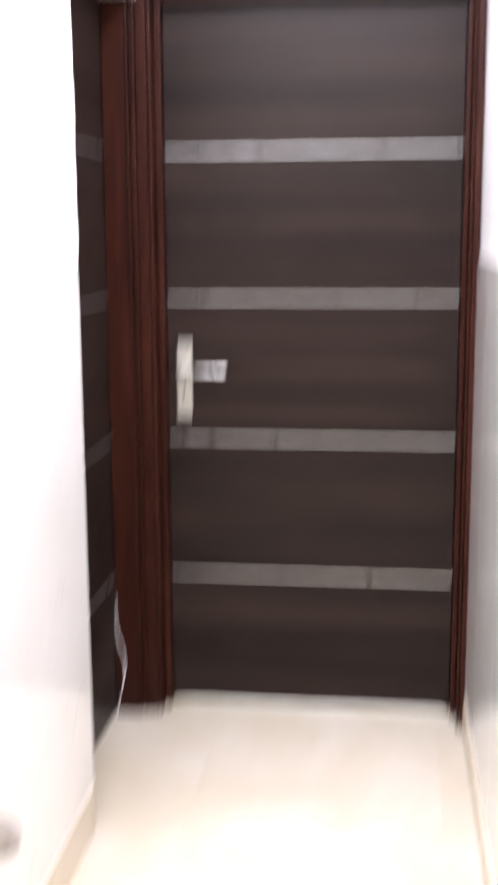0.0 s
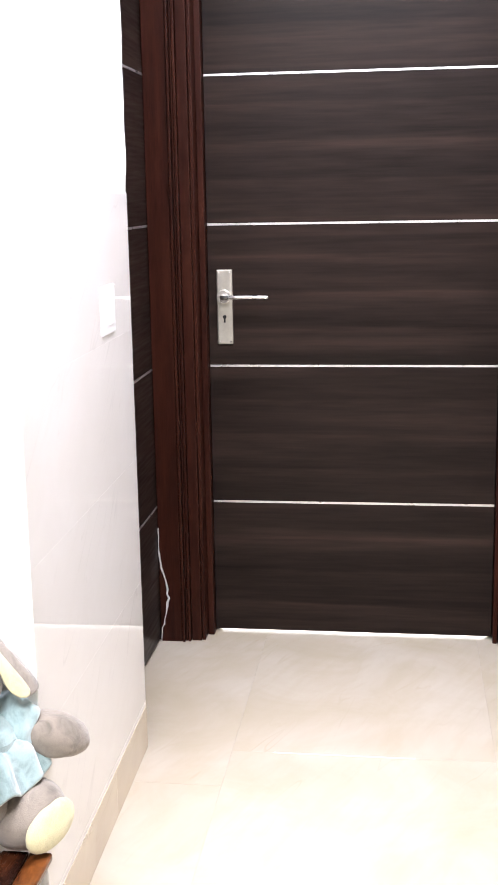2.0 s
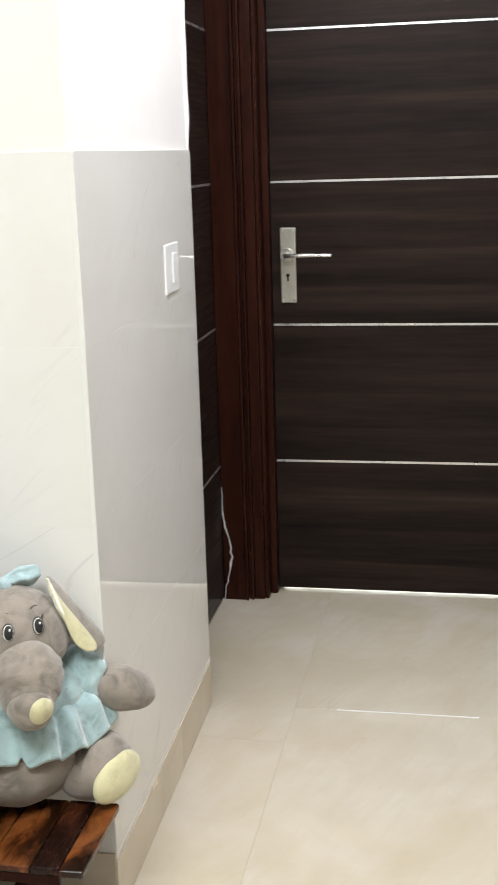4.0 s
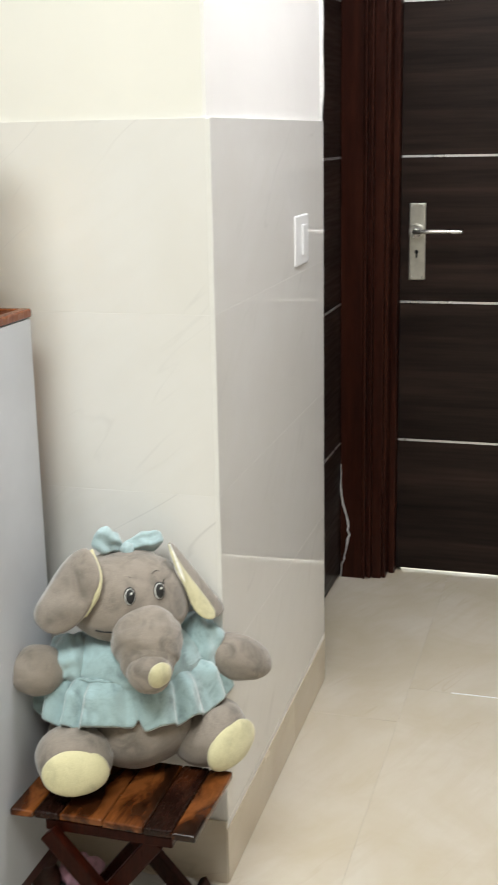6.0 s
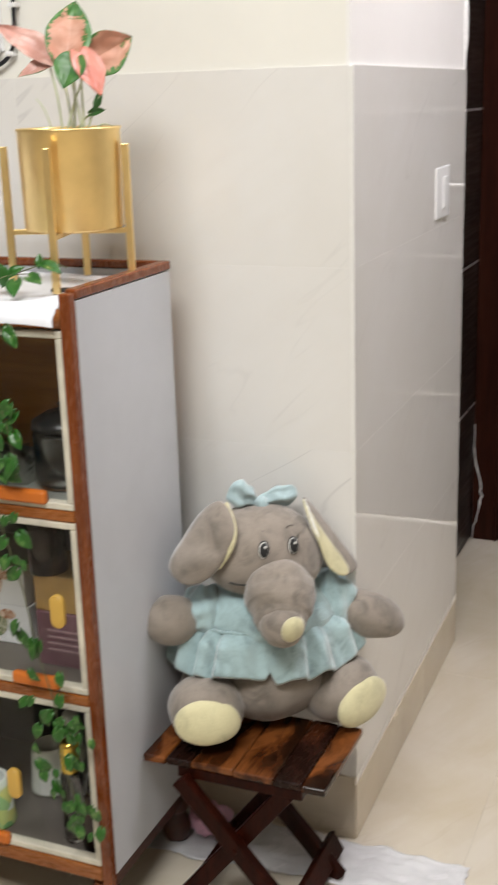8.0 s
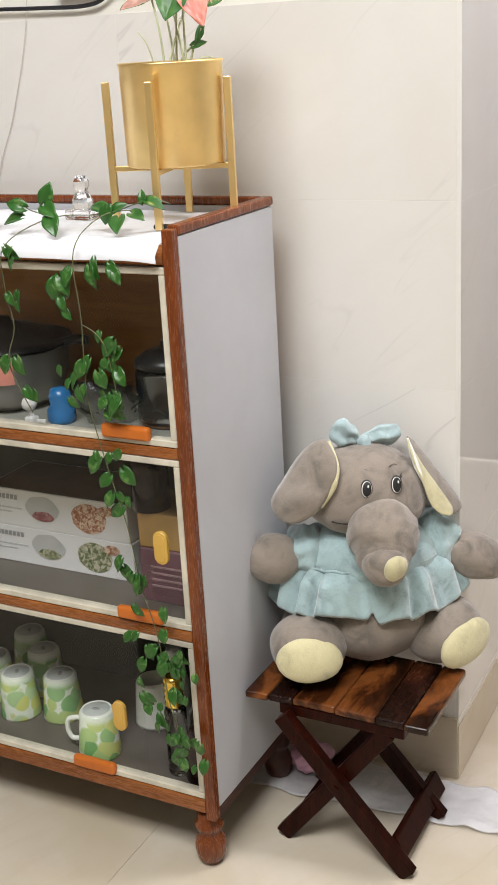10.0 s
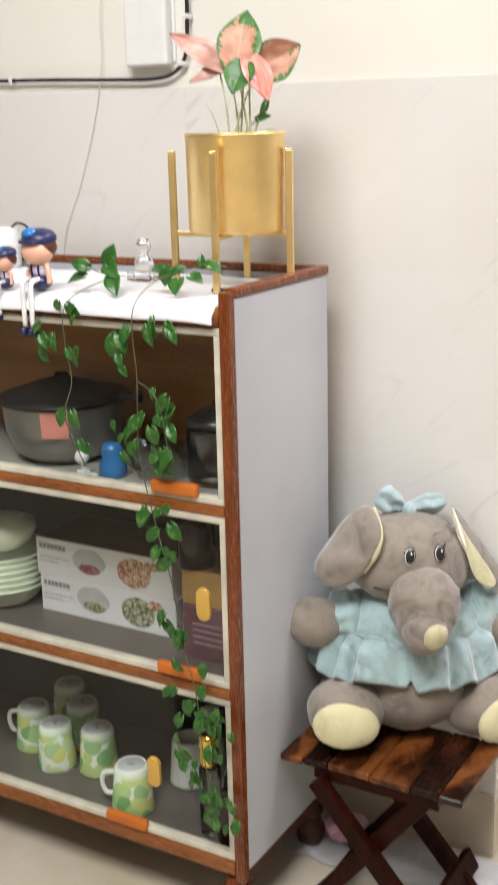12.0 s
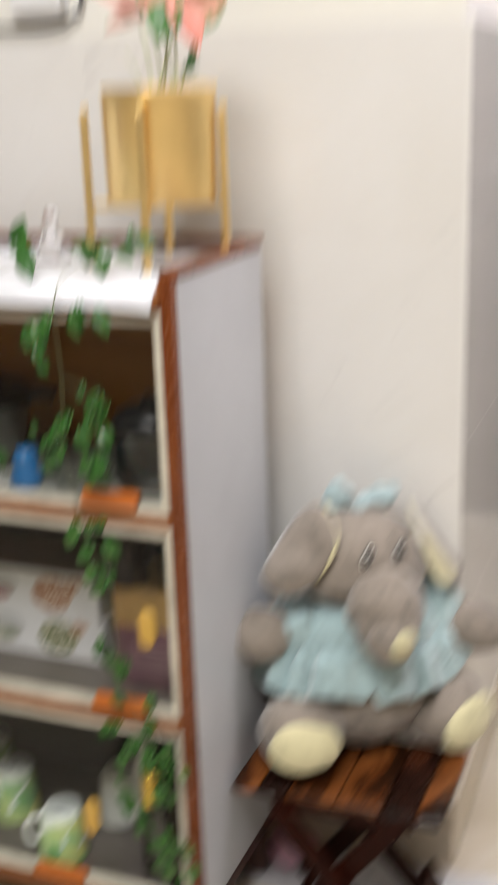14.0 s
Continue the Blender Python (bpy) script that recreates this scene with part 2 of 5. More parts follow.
M_PLUSH_WHITE = plush("white_plush", (0.8, 0.79, 0.74))
M_SLAT = wood("mottled_stool_slat", (0.008, 0.0025, 0.0012), (0.056, 0.0145, 0.0034), (0.21, 0.068, 0.017), 0.2, (2.6, 1.0, 3), 6.5, 0.1, 0.10, 0.35, gloss=0.32, fine_mix=0.08)
M_SLAT_DARK = wood("dark_stool_slat", (0.005, 0.0018, 0.0012), (0.012, 0.0035, 0.0022), (0.055, 0.016, 0.006), 0.25, (3.2, 1.0, 3), 5.0, 0.1, 0.14, gloss=0.22, fine_mix=0.12)
M_LEG = wood("dark_mahogany_leg", (0.007, 0.0013, 0.0008), (0.017, 0.0028, 0.0014), (0.036, 0.0062, 0.0026), 0.32, (8, 8, 1), 8.0, 0.2, gloss=0.10)
M_STEM = plain("green_stem", (0.12, 0.13, 0.06), 0.5, vary=0.2)
M_STEM_PALE = plain("pale_pink_stem", (0.52, 0.56, 0.36), 0.45, vary=0.2)


def leaf_material(name, base, second, lo, hi, scale, rough=0.32):
    n = Nodes(name, base, rough).shifted(9.0)
    n.color(n.ramp(n.noise(scale, 4, distortion=0.9), (lo, base), (hi, second)))
    n.bump(n.noise(60, 3), 0.2, 0.001)
    return n.mat


M_LEAF = leaf_material("pothos_leaf", (0.021, 0.098, 0.011), (0.17, 0.30, 0.085), 0.55, 0.76, 42)
M_PINK_LEAF = leaf_material("pink_leaf", (0.47, 0.21, 0.135), (0.56, 0.31, 0.22), 0.38, 0.64, 34, 0.4)
M_PALE_LEAF = leaf_material("pale_pink_leaf", (0.52, 0.27, 0.22), (0.62, 0.38, 0.32), 0.38, 0.64, 34, 0.4)
M_CORAL_LEAF = leaf_material("coral_leaf", (0.50, 0.155, 0.11), (0.55, 0.22, 0.16), 0.38, 0.64, 34, 0.4)
M_PINK_EDGE = leaf_material("pink_leaf_green_edge", (0.04, 0.14, 0.03), (0.08, 0.20, 0.045), 0.4, 0.7, 40, 0.4)
M_NAVY = plain("navy_glaze", (0.02, 0.022, 0.085), 0.3, vary=0.1)
M_BLUE = plain("blue_glaze", (0.02, 0.17, 0.50), 0.3, vary=0.1)
M_SKIN = plain("peach_glaze", (0.80, 0.46, 0.33), 0.4, vary=0.04)
M_HAIR = plain("brown_glaze", (0.09, 0.025, 0.015), 0.4, vary=0.1)
M_SHIRT = plain("pale_lilac_glaze", (0.62, 0.55, 0.68), 0.5, vary=0.05)
M_CERAMIC = plain("white_ceramic", (0.78, 0.80, 0.76), 0.18, vary=0.03)
M_CERAMIC_GREEN = plain("pale_green_ceramic", (0.74, 0.80, 0.66), 0.25, vary=0.05)
M_CARD = plain("white_carton", (0.80, 0.80, 0.82), 0.5, vary=0.03)
M_PRINT_GREY = plain("grey_print", (0.32, 0.32, 0.33), 0.6, vary=0.1)
M_PRINT_PALE = plain("pale_grey_print", (0.52, 0.53, 0.53), 0.6, vary=0.12)
M_PRINT_MAUVE = plain("mauve_print", (0.34, 0.22, 0.24), 0.6, vary=0.25, scale=60)
M_PRINT_FOOD = leaf_material("brown_food_print", (0.34, 0.12, 0.05), (0.72, 0.56, 0.44), 0.42, 0.58, 150, 0.6)
M_PRINT_BERRY = leaf_material("berry_print", (0.20, 0.03, 0.05), (0.52, 0.30, 0.28), 0.42, 0.6, 170, 0.6)
M_PRINT_HERB = leaf_material("herb_print", (0.10, 0.14, 0.04), (0.58, 0.55, 0.42), 0.42, 0.6, 150, 0.6)
M_PRINT_TOP = plain("dark_brown_print", (0.15, 0.095, 0.075), 0.45, vary=0.3, scale=25)
M_KRAFT = plain("tan_carton", (0.40, 0.24, 0.08), 0.6, vary=0.15)
M_PURPLE = plain("dusky_purple_carton", (0.16, 0.075, 0.095), 0.5, vary=0.2)
M_DARK = plain("dark_brown_jar", (0.020, 0.010, 0.008), 0.18, vary=0.3)
M_PINK = plain("pale_pink_plastic", (0.72, 0.42, 0.55), 0.4, vary=0.15, scale=40)
M_CORAL = plain("coral_sticker", (0.62, 0.24, 0.19), 0.5, vary=0.1)
M_TOY_BLUE = plain("blue_plastic", (0.02, 0.15, 0.38), 0.3, vary=0.2)
M_CABLE = plain("black_cable", (0.012, 0.012, 0.016), 0.4, vary=0.1)
M_WIRE = plain("thin_grey_wire", (0.66, 0.62, 0.54), 0.5, vary=0.1)
M_GREEN = plain("green_connector", (0.02, 0.30, 0.10), 0.35, vary=0.05)
M_GOLD = plain("gold_foil", (0.85, 0.58, 0.12), 0.2, 1.0, vary=0.2, scale=90)
M_EMB_BLACK = plain("black_thread", (0.01, 0.01, 0.01), 0.6)


def mug_material():
    """White mug with a print of pale and mid green rounded leaves round its wall."""
    n = Nodes("leaf_print_mug", (0.78, 0.8, 0.76), 0.2).shifted(5.0)
    v = n.t.nodes.new("ShaderNodeTexVoronoi")
    v.inputs["Scale"].default_value = 36
    n.link(n.where, v.inputs["Vector"])
    patch = n.ramp(v.outputs["Color"], (0.15, (0.48, 0.64, 0.36)), (0.4, (0.17, 0.39, 0.14)), (0.55, (0.36, 0.56, 0.25)), (0.8, (0.60, 0.63, 0.20)))
    edge = n.ramp(v.outputs["Distance"], (0.64, (1, 1, 1)), (0.74, (0, 0, 0)))
    parts = n.t.nodes.new("ShaderNodeSeparateXYZ")
    n.link(n.coord.outputs["Object"], parts.inputs[0])
    scaled = n.ramp(parts.outputs["Z"], (0.070, (1, 1, 1)), (0.080, (0, 0, 0)))
    n.color(n.mix(n.mix(1.0, edge, scaled, "MULTIPLY"), (0.72, 0.79, 0.69), patch))
    return n.mat


M_MUG = mug_material()
M_MUG_BASE = plain("grey_green_glaze", (0.50, 0.54, 0.52), 0.3, vary=0.06)
M_WRAP = pane_material("clear_plastic_wrap", (0.80, 0.81, 0.80))


# ---- mesh helpers ----
def part(name, bm, material, parent=None, label="", smooth=False):
    """Links a bmesh as one mesh object, under a thing or a part when one is given. material: one, or a list of slots."""
    me = bpy.data.meshes.new(name)
    bm.normal_update()
    bm.to_mesh(me)
    bm.free()
    for m in material if isinstance(material, (list, tuple)) else [material]:
        me.materials.append(m)
    if smooth:
        me.shade_smooth()
    ob = new(name, me)
    if parent is not None:
        ob.parent = parent
    if label:
        ob["label"] = label
    return ob


def thing(name, at, label, category, group="", turn=0.0):
    """An Empty at a thing's base, under which its parts are placed in its own axes."""
    ob = tagged(new(name), label, category, group)
    ob.empty_display_size = 0.05
    ob.matrix_world = pose(*at, 0, 0, turn)
    return ob


def block(bm, x0, x1, y0, y1, z0, z1, bevel=0.0, segments=2, mat=0):
    m = Matrix.Translation(((x0 + x1) / 2, (y0 + y1) / 2, (z0 + z1) / 2)) @ Matrix.Diagonal((x1 - x0, y1 - y0, z1 - z0, 1))
    made = bmesh.ops.create_cube(bm, size=1, matrix=m)["verts"]
    faces = {f for v in made for f in v.link_faces}
    for f in faces:
        f.material_index = mat
    if bevel:
        edges = list({e for v in made for e in v.link_edges})
        out = bmesh.ops.bevel(bm, geom=edges, offset=bevel, segments=segments, affect="EDGES", profile=0.5)
        for f in out["faces"]:
            f.material_index = mat
    return bm


def boxed(x0, x1, y0, y1, z0, z1, bevel=0.0, segments=2):
    return block(bmesh.new(), x0, x1, y0, y1, z0, z1, bevel, segments)


def bar(bm, a, b, w, d, bevel=0.002, side=(0, 1, 0)):
    """A squared bar from a to b, w wide across and d deep along side."""
    a, b, s = Vector(a), Vector(b), Vector(side)
    z = (b - a).normalized()
    s = (s - z * s.dot(z)).normalized()
    x = s.cross(z)
    m = Matrix((x, s, z)).transposed().to_4x4()
    m.translation = (a + b) / 2
    made = bmesh.ops.create_cube(bm, size=1, matrix=m @ Matrix.Diagonal((w, d, (b - a).length, 1)))["verts"]
    if bevel:
        bmesh.ops.bevel(bm, geom=list({e for v in made for e in v.link_edges}), offset=bevel, segments=2, affect="EDGES", profile=0.5)
    return bm


def lathe(bm, profile, at=(0, 0, 0), steps=28, mat=0, scale=(1, 1)):
    """Turns a profile of (radius, height) round the z axis; a radius of 0 closes it."""
    rings = []
    for r, z in profile:
        if r < 1e-6:
            rings.append([bm.verts.new((at[0], at[1], at[2] + z))])
        else:
            rings.append([bm.verts.new((at[0] + r * scale[0] * math.cos(2 * math.pi * k / steps), at[1] + r * scale[1] * math.sin(2 * math.pi * k / steps), at[2] + z)) for k in range(steps)])
    for a, b in zip(rings, rings[1:]):
        for k in range(steps):
            n = (k + 1) % steps
            if len(a) == 1 and len(b) == 1:
                continue
            if len(a) == 1:
                f = bm.faces.new((a[0], b[n], b[k]))
            elif len(b) == 1:
                f = bm.faces.new((a[k], a[n], b[0]))
            else:
                f = bm.faces.new((a[k], a[n], b[n], b[k]))
            f.material_index, f.smooth = mat, True
    return bm


def tube(bm, points, radius, sides=8, mat=0, smooth_steps=6, taper=1.0):
    """A round tube along a smooth curve through the points."""
    pts = [Vector(p) for p in points]
    path = []
    for i in range(len(pts) - 1):
        p0, p1, p2, p3 = pts[max(i - 1, 0)], pts[i], pts[i + 1], pts[min(i + 2, len(pts) - 1)]
        for k in range(smooth_steps):
            t = k / smooth_steps
            path.append(0.5 * ((2 * p1) + (p2 - p0) * t + (2 * p0 - 5 * p1 + 4 * p2 - p3) * t * t + (3 * p1 - p0 - 3 * p2 + p3) * t ** 3))
    path.append(pts[-1])
    rings = []
    ref = Vector((0.3, 0.2, 0.93))
    for i, p in enumerate(path):
        d = (path[min(i + 1, len(path) - 1)] - path[max(i - 1, 0)]).normalized()
        s = d.cross(ref)
        if s.length < 0.1:
            s = d.cross(Vector((1, 0, 0)))
        s.normalize()
        u = s.cross(d)
        r = radius * (1 + (taper - 1) * i / (len(path) - 1))
        rings.append([bm.verts.new(p + r * (math.cos(2 * math.pi * k / sides) * s + math.sin(2 * math.pi * k / sides) * u)) for k in range(sides)])
    for a, b in zip(rings, rings[1:]):
        for k in range(sides):
            f = bm.faces.new((a[k], a[(k + 1) % sides], b[(k + 1) % sides], b[k]))
            f.material_index, f.smooth = mat, True
    for ring in (rings[0][::-1], rings[-1]):
        f = bm.faces.new(ring)
        f.material_index = mat
    return bm


def blob(bm, at, size, turn=(0, 0, 0), mat=0, wobble=0.0, seed=0.0, cells=(28, 18), paint=None, shape=None):
    """A soft ellipsoid, gently dented; paint and shape take a point of the unit ball."""
    made = bmesh.ops.create_uvsphere(bm, u_segments=cells[0], v_segments=cells[1], radius=1)["verts"]
    faces = {f for v in made for f in v.link_faces}
    for f in faces:
        f.smooth = True
        f.material_index = paint(f.calc_center_median()) if paint else mat
    m = pose(*at, *turn) @ Matrix.Diagonal((*size, 1))
    for v in made:
        c = v.co.copy()
        if shape:
            c = Vector(shape(c))
        if wobble:
            c *= 1 + wobble * noise.noise(v.co * 1.9 + Vector((seed, seed * 0.7, 3.1)))
        v.co = m @ c
    return made


# ---- the setting ----
W_FACE, R_FACE, Q_FACE = 2.342, -0.054, 0.908     # painted faces: back wall, passage left, passage right
DADO = 1.372


def structure(name, bm, material, label):
    return tagged(part(name, bm, material), label, "wall" if name.startswith("wall") else name.split("_")[0], kind="structure")


floor = structure("floor", boxed(-2.6, 2.4, -2.4, 4.2, -0.12, -0.0013), M_GROUT, "pale grout bed of the polished cream tile floor")
structure("ceiling", boxed(-2.6, 2.4, -2.4, 5.9, 2.9, 3.0), M_CEILING, "plain white painted ceiling")
wall_back = structure("wall_back", boxed(-2.6, R_FACE + 0.0020, W_FACE, 2.5, -0.1, 2.9), M_PAINT, "cream painted wall above a polished tile dado")
passage_bm = boxed(-0.24, R_FACE, 2.5025, 3.2, -0.1, 2.9)
block(passage_bm, R_FACE - 0.008, R_FACE, W_FACE + 0.0005, 2.5025, -0.1, 2.9)
wall_passage = structure("wall_passage_left", passage_bm, M_PAINT_WHITE, "white painted passage wall above a polished tile dado")
structure("wall_over_door", boxed(-0.24, R_FACE, 3.2, 4.2, 2.13, 2.9), M_PAINT_WHITE, "white painted wall above the side door")
wall_right = structure("wall_passage_right", boxed(Q_FACE, 1.06, 2.342, 4.2, -0.1, 2.9), M_PAINT_WHITE, "white painted passage wall above a polished tile dado")
structure("wall_door_end", boxed(R_FACE, Q_FACE, 4.06, 4.2, 2.13, 2.9), M_PAINT_WHITE, "white painted wall above the door")
# added walls out of view; their mid-tone colour holds down the bounce
structure("wall_front_right", boxed(1.06, 2.4, W_FACE, 2.5, -0.1, 2.9), M_UNSEEN_WALL, "plain unseen wall, darkened to beige to cut bounced light")
structure("wall_left", boxed(-2.7, -2.6, -2.4, 2.5, -0.1, 2.9), M_UNSEEN_WALL, "plain unseen wall, darkened to beige to cut bounced light")
structure("wall_right", boxed(2.4, 2.5, -2.4, 2.5, -0.1, 2.9), M_UNSEEN_WALL, "plain unseen wall, darkened to beige to cut bounced light")
structure("wall_behind", boxed(-2.7, 2.5, -2.5, -2.4, -0.1, 2.9), M_UNSEEN_WALL, "plain unseen wall, darkened to beige to cut bounced light")
structure("wall_next_room", boxed(-0.6, 1.4, 5.8, 5.9, -0.1, 2.9), M_PAINT_WHITE, "white wall of the next room")
structure("floor_next_room", boxed(-0.6, 1.4, 4.2, 5.8, -0.12, -0.002), M_FLOOR_TILE, "pale floor of the next room")
structure("wall_next_room_left", boxed(-0.7, -0.6, 4.2, 5.9, -0.1, 2.9), M_PAINT_WHITE, "white wall of the next room")
structure("wall_next_room_right", boxed(1.4, 1.5, 4.2, 5.9, -0.1, 2.9), M_PAINT_WHITE, "white wall of the next room")


# the passage wall runs slightly out of square
wall_passage.matrix_world = pose(R_FACE, 2.85, 0, 0, 0, 0.9) @ pose(-R_FACE, -2.85, 0)


def ragged_edge():
    """The uneven bead of plaster and chipped tile down the free end of the passage wall."""
    bm = bmesh.new()
    n = 60
    rings = []
    for i in range(n + 1):
        z = 0.0 + 2.1 * i / n
        r = 0.004 + 0.004 * abs(noise.noise(Vector((z * 9, 0.3, 0)))) + (0.003 if z > DADO else 0)
        jx = 0.003 * noise.noise(Vector((z * 14, 4, 1)))
        rings.append([bm.verts.new((-0.0592 + jx + r * math.cos(a), 3.203 + r * 0.8 * math.sin(a), z)) for a in (-1.7, -0.6, 0.5, 1.7, 3.1)])
    for a, b in zip(rings, rings[1:]):
        for k in range(5):
            bm.faces.new((a[k], a[(k + 1) % 5], b[(k + 1) % 5], b[k]))
    return bm


tagged(part("trim", ragged_edge(), M_FILLER), "chipped off-white plaster bead at the wall's end", "trim", kind="structure")

structure("wall_behind_frame", boxed(-0.36, -0.1625, 3.922, 4.2, -0.1, 2.13), M_FRAME, "plain wall behind the door frame")

# ---- doors ----
STRIPS = (0.431, 0.856, 1.278, 1.702)


def door_leaf(name, m, width, label, handle):
    """A flush wenge door with four thin bright inlays, in its own axes: x across, y into the room behind, z up."""
    root = tagged(new(name), label, "door", kind="structure")
    root.matrix_world = m
    bands = [0.012, *STRIPS, 2.112]
    panel = bmesh.new()
    for lo, hi in zip(bands, bands[1:]):
        block(panel, 0, width, 0.0, 0.036, lo + (0.0035 if lo > 0.1 else 0), hi - (0.0035 if hi < 2 else 0), 0.0012, 1)
    part("panel", panel, M_DOOR, root, "dark wenge laminate with horizontal grain")
    part("core", boxed(0.003, width - 0.003, 0.004, 0.034, 0.02, 2.10), M_DOOR, root)
    for z in STRIPS:
        part("inlay_strip", boxed(0.001, width - 0.001, -0.0006, 0.004, z - 0.0033, z + 0.0033), M_STRIP, root, "bright aluminium inlay strip")
    if handle:
        plate = part("lock_plate", boxed(0.026, 0.074, -0.009, 0.0, 0.922, 1.146, 0.004, 3), M_SATIN, root, "satin nickel lock plate")
        bm = bmesh.new()
        bmesh.ops.create_cone(bm, cap_ends=True, segments=24, radius1=0.021, radius2=0.019, depth=0.022, matrix=pose(0.048, -0.018, 1.066, 90, 0, 0))
        part("rose", bm, M_STEEL, root)
        bm = bmesh.new()
        tube(bm, [(0.048, -0.028, 1.066), (0.050, -0.052, 1.066), (0.075, -0.060, 1.067), (0.13, -0.060, 1.068), (0.186, -0.056, 1.066)], 0.0075, 12, taper=0.75)
        part("lever", bm, M_STEEL, root, "slim steel lever handle", True)
        bm = bmesh.new()
        bmesh.ops.create_cone(bm, cap_ends=True, segments=16, radius1=0.0055, radius2=0.0055, depth=0.003, matrix=pose(0.049, -0.0095, 1.005, 90, 0, 0))
        block(bm, 0.0465, 0.0515, -0.0108, -0.0082, 0.988, 1.004)
        part("keyhole", bm, M_BLACK, plate)
        for x, z in ((0.034, 1.137), (0.066, 1.137), (0.034, 0.931), (0.066, 0.931)):
            bm = bmesh.new()
            bmesh.ops.create_uvsphere(bm, u_segments=10, v_segments=6, radius=0.003, matrix=pose(x, -0.009, z))
            part("screw", bm, M_STEEL, plate)
    return root


door_leaf("door_1", pose(0.0, 4.0, 0.0), 0.86, "closed dark wenge door with bright horizontal inlay strips", True)
door_leaf("door_2", pose(-0.162, 3.215, 0.0, 0, 0, 90), 0.702, "closed dark wenge side door with bright inlay strips", False)


def moulded_jamb(steps, z1):
    """An upright made of butted flats: (x0, x1, front y) from the wall to the door."""
    bm = bmesh.new()
    for x0, x1, y in steps:
        block(bm, x0, x1, y, 4.06, 0, z1, 0.0022, 2)
    return bm


frame_1 = tagged(new("door_frame"), "red-brown stained moulded wooden frame round the dark door", "door frame", kind="structure")
part("jamb", moulded_jamb([(-0.160, -0.092, 3.906), (-0.0905, -0.083, 3.899), (-0.0815, -0.076, 3.915), (-0.0745, -0.066, 3.909), (-0.0645, -0.034, 3.918), (-0.0325, -0.022, 3.926), (-0.0205, -0.002, 3.972)], 2.2), M_FRAME, frame_1)
part("jamb", moulded_jamb([(0.862, 0.876, 3.97), (0.8775, 0.884, 3.905), (0.8855, 0.905, 3.893)], 2.2), M_FRAME, frame_1)
part("head", boxed(-0.002, 0.862, 3.93, 4.06, 2.118, 2.2, 0.003), M_FRAME, frame_1)
frame_2 = tagged(new("side_door_frame"), "red-brown stained frame of the side door", "door frame", kind="structure")
part("jamb", boxed(-0.235, -0.155, 3.203, 3.213, 0, 2.13), M_FRAME, frame_2)
part("head", boxed(-0.235, -0.155, 3.213, 3.9, 2.115, 2.128), M_FRAME, frame_2)


def split_filler():
    """A jagged sliver of white filler where the frame's lower edge has come away."""
    bm = bmesh.new()
    left, right = [], []
    n = 26
    for i in range(n + 1):
        t = i / n
        z = 0.002 + 0.365 * t
        mid = -0.158 + 0.024 * math.sin(math.pi * min(1, t * 1.25)) ** 2 * (1 if t < 0.8 else 0.5) + 0.007 * noise.noise(Vector((z * 60, 0, 2)))
        w = 0.0012 + 0.0058 * max(0, math.sin(math.pi * t)) ** 2 * (0.12 + 1.5 * abs(noise.noise(Vector((z * 90, 3, 0)))))
        left.append(bm.verts.new((mid - w, 3.9035, z)))
        right.append(bm.verts.new((mid + w, 3.9025 - 0.002 * abs(noise.noise(Vector((z * 70, 1, 0)))), z)))
    for a, b, c, d in zip(left, right, right[1:], left[1:]):
        bm.faces.new((a, b, c, d))
    out = bmesh.ops.extrude_face_region(bm, geom=list(bm.faces))
    for v in out["geom"]:
        if isinstance(v, bmesh.types.BMVert):
            v.co.y += 0.004
    return bm


part("door_stop", boxed(-0.03, 0.012, 4.037, 4.06, 0, 2.2), M_FRAME, frame_1)
part("door_stop", boxed(0.848, 0.905, 4.037, 4.06, 0, 2.2), M_FRAME, frame_1)
part("door_stop", boxed(0.0125, 0.8475, 4.037, 4.06, 2.10, 2.2), M_FRAME, frame_1)
part("door_stop", boxed(-0.24, -0.1995, 3.86, 4.06, 0, 2.2), M_FRAME, frame_2)
part("torn_filler", split_filler(), M_FILLER, frame_1, "jagged white torn filler low on the frame")


# ---- switch ----
def light_switch():
    root = thing("light_switch", (-0.0515, 2.962, 1.128), "white square plastic light switch on the tiled wall", "switch")
    part("plate", boxed(0, 0.008, -0.056, 0.056, -0.052, 0.052, 0.003, 3), M_WHITE, root)
    part("rocker", boxed(0.0075, 0.0115, -0.004, 0.030, -0.032, 0.032, 0.0015, 2), M_WHITE, root, "white rocker")


light_switch()

# ---- cabinet ----
CX0, CX1, CY0, CY1 = -1.24, -0.325, 1.928, 2.246


def capsule(x, z, half_w, half_h, y0, y1):
    """An upright oval plate with round ends, from y0 (front, eased) to y1."""
    bm = bmesh.new()
    rings = []
    for y, k in ((y1, 1.0), (y0 + 0.0012, 1.0), (y0, 0.9)):
        ring = []
        for i in range(28):
            a = 2 * math.pi * i / 28
            off = (half_h - half_w) * (1 if math.sin(a) >= 0 else -1)
            ring.append(bm.verts.new((x + half_w * k * math.cos(a), y, z + off + half_w * k * math.sin(a))))
        rings.append(ring)
    for a, b in zip(rings, rings[1:]):
        for i in range(28):
            bm.faces.new((a[i], a[(i + 1) % 28], b[(i + 1) % 28], b[i]))
    bm.faces.new(rings[-1])
    bm.faces.new(rings[0][::-1])
    return bm


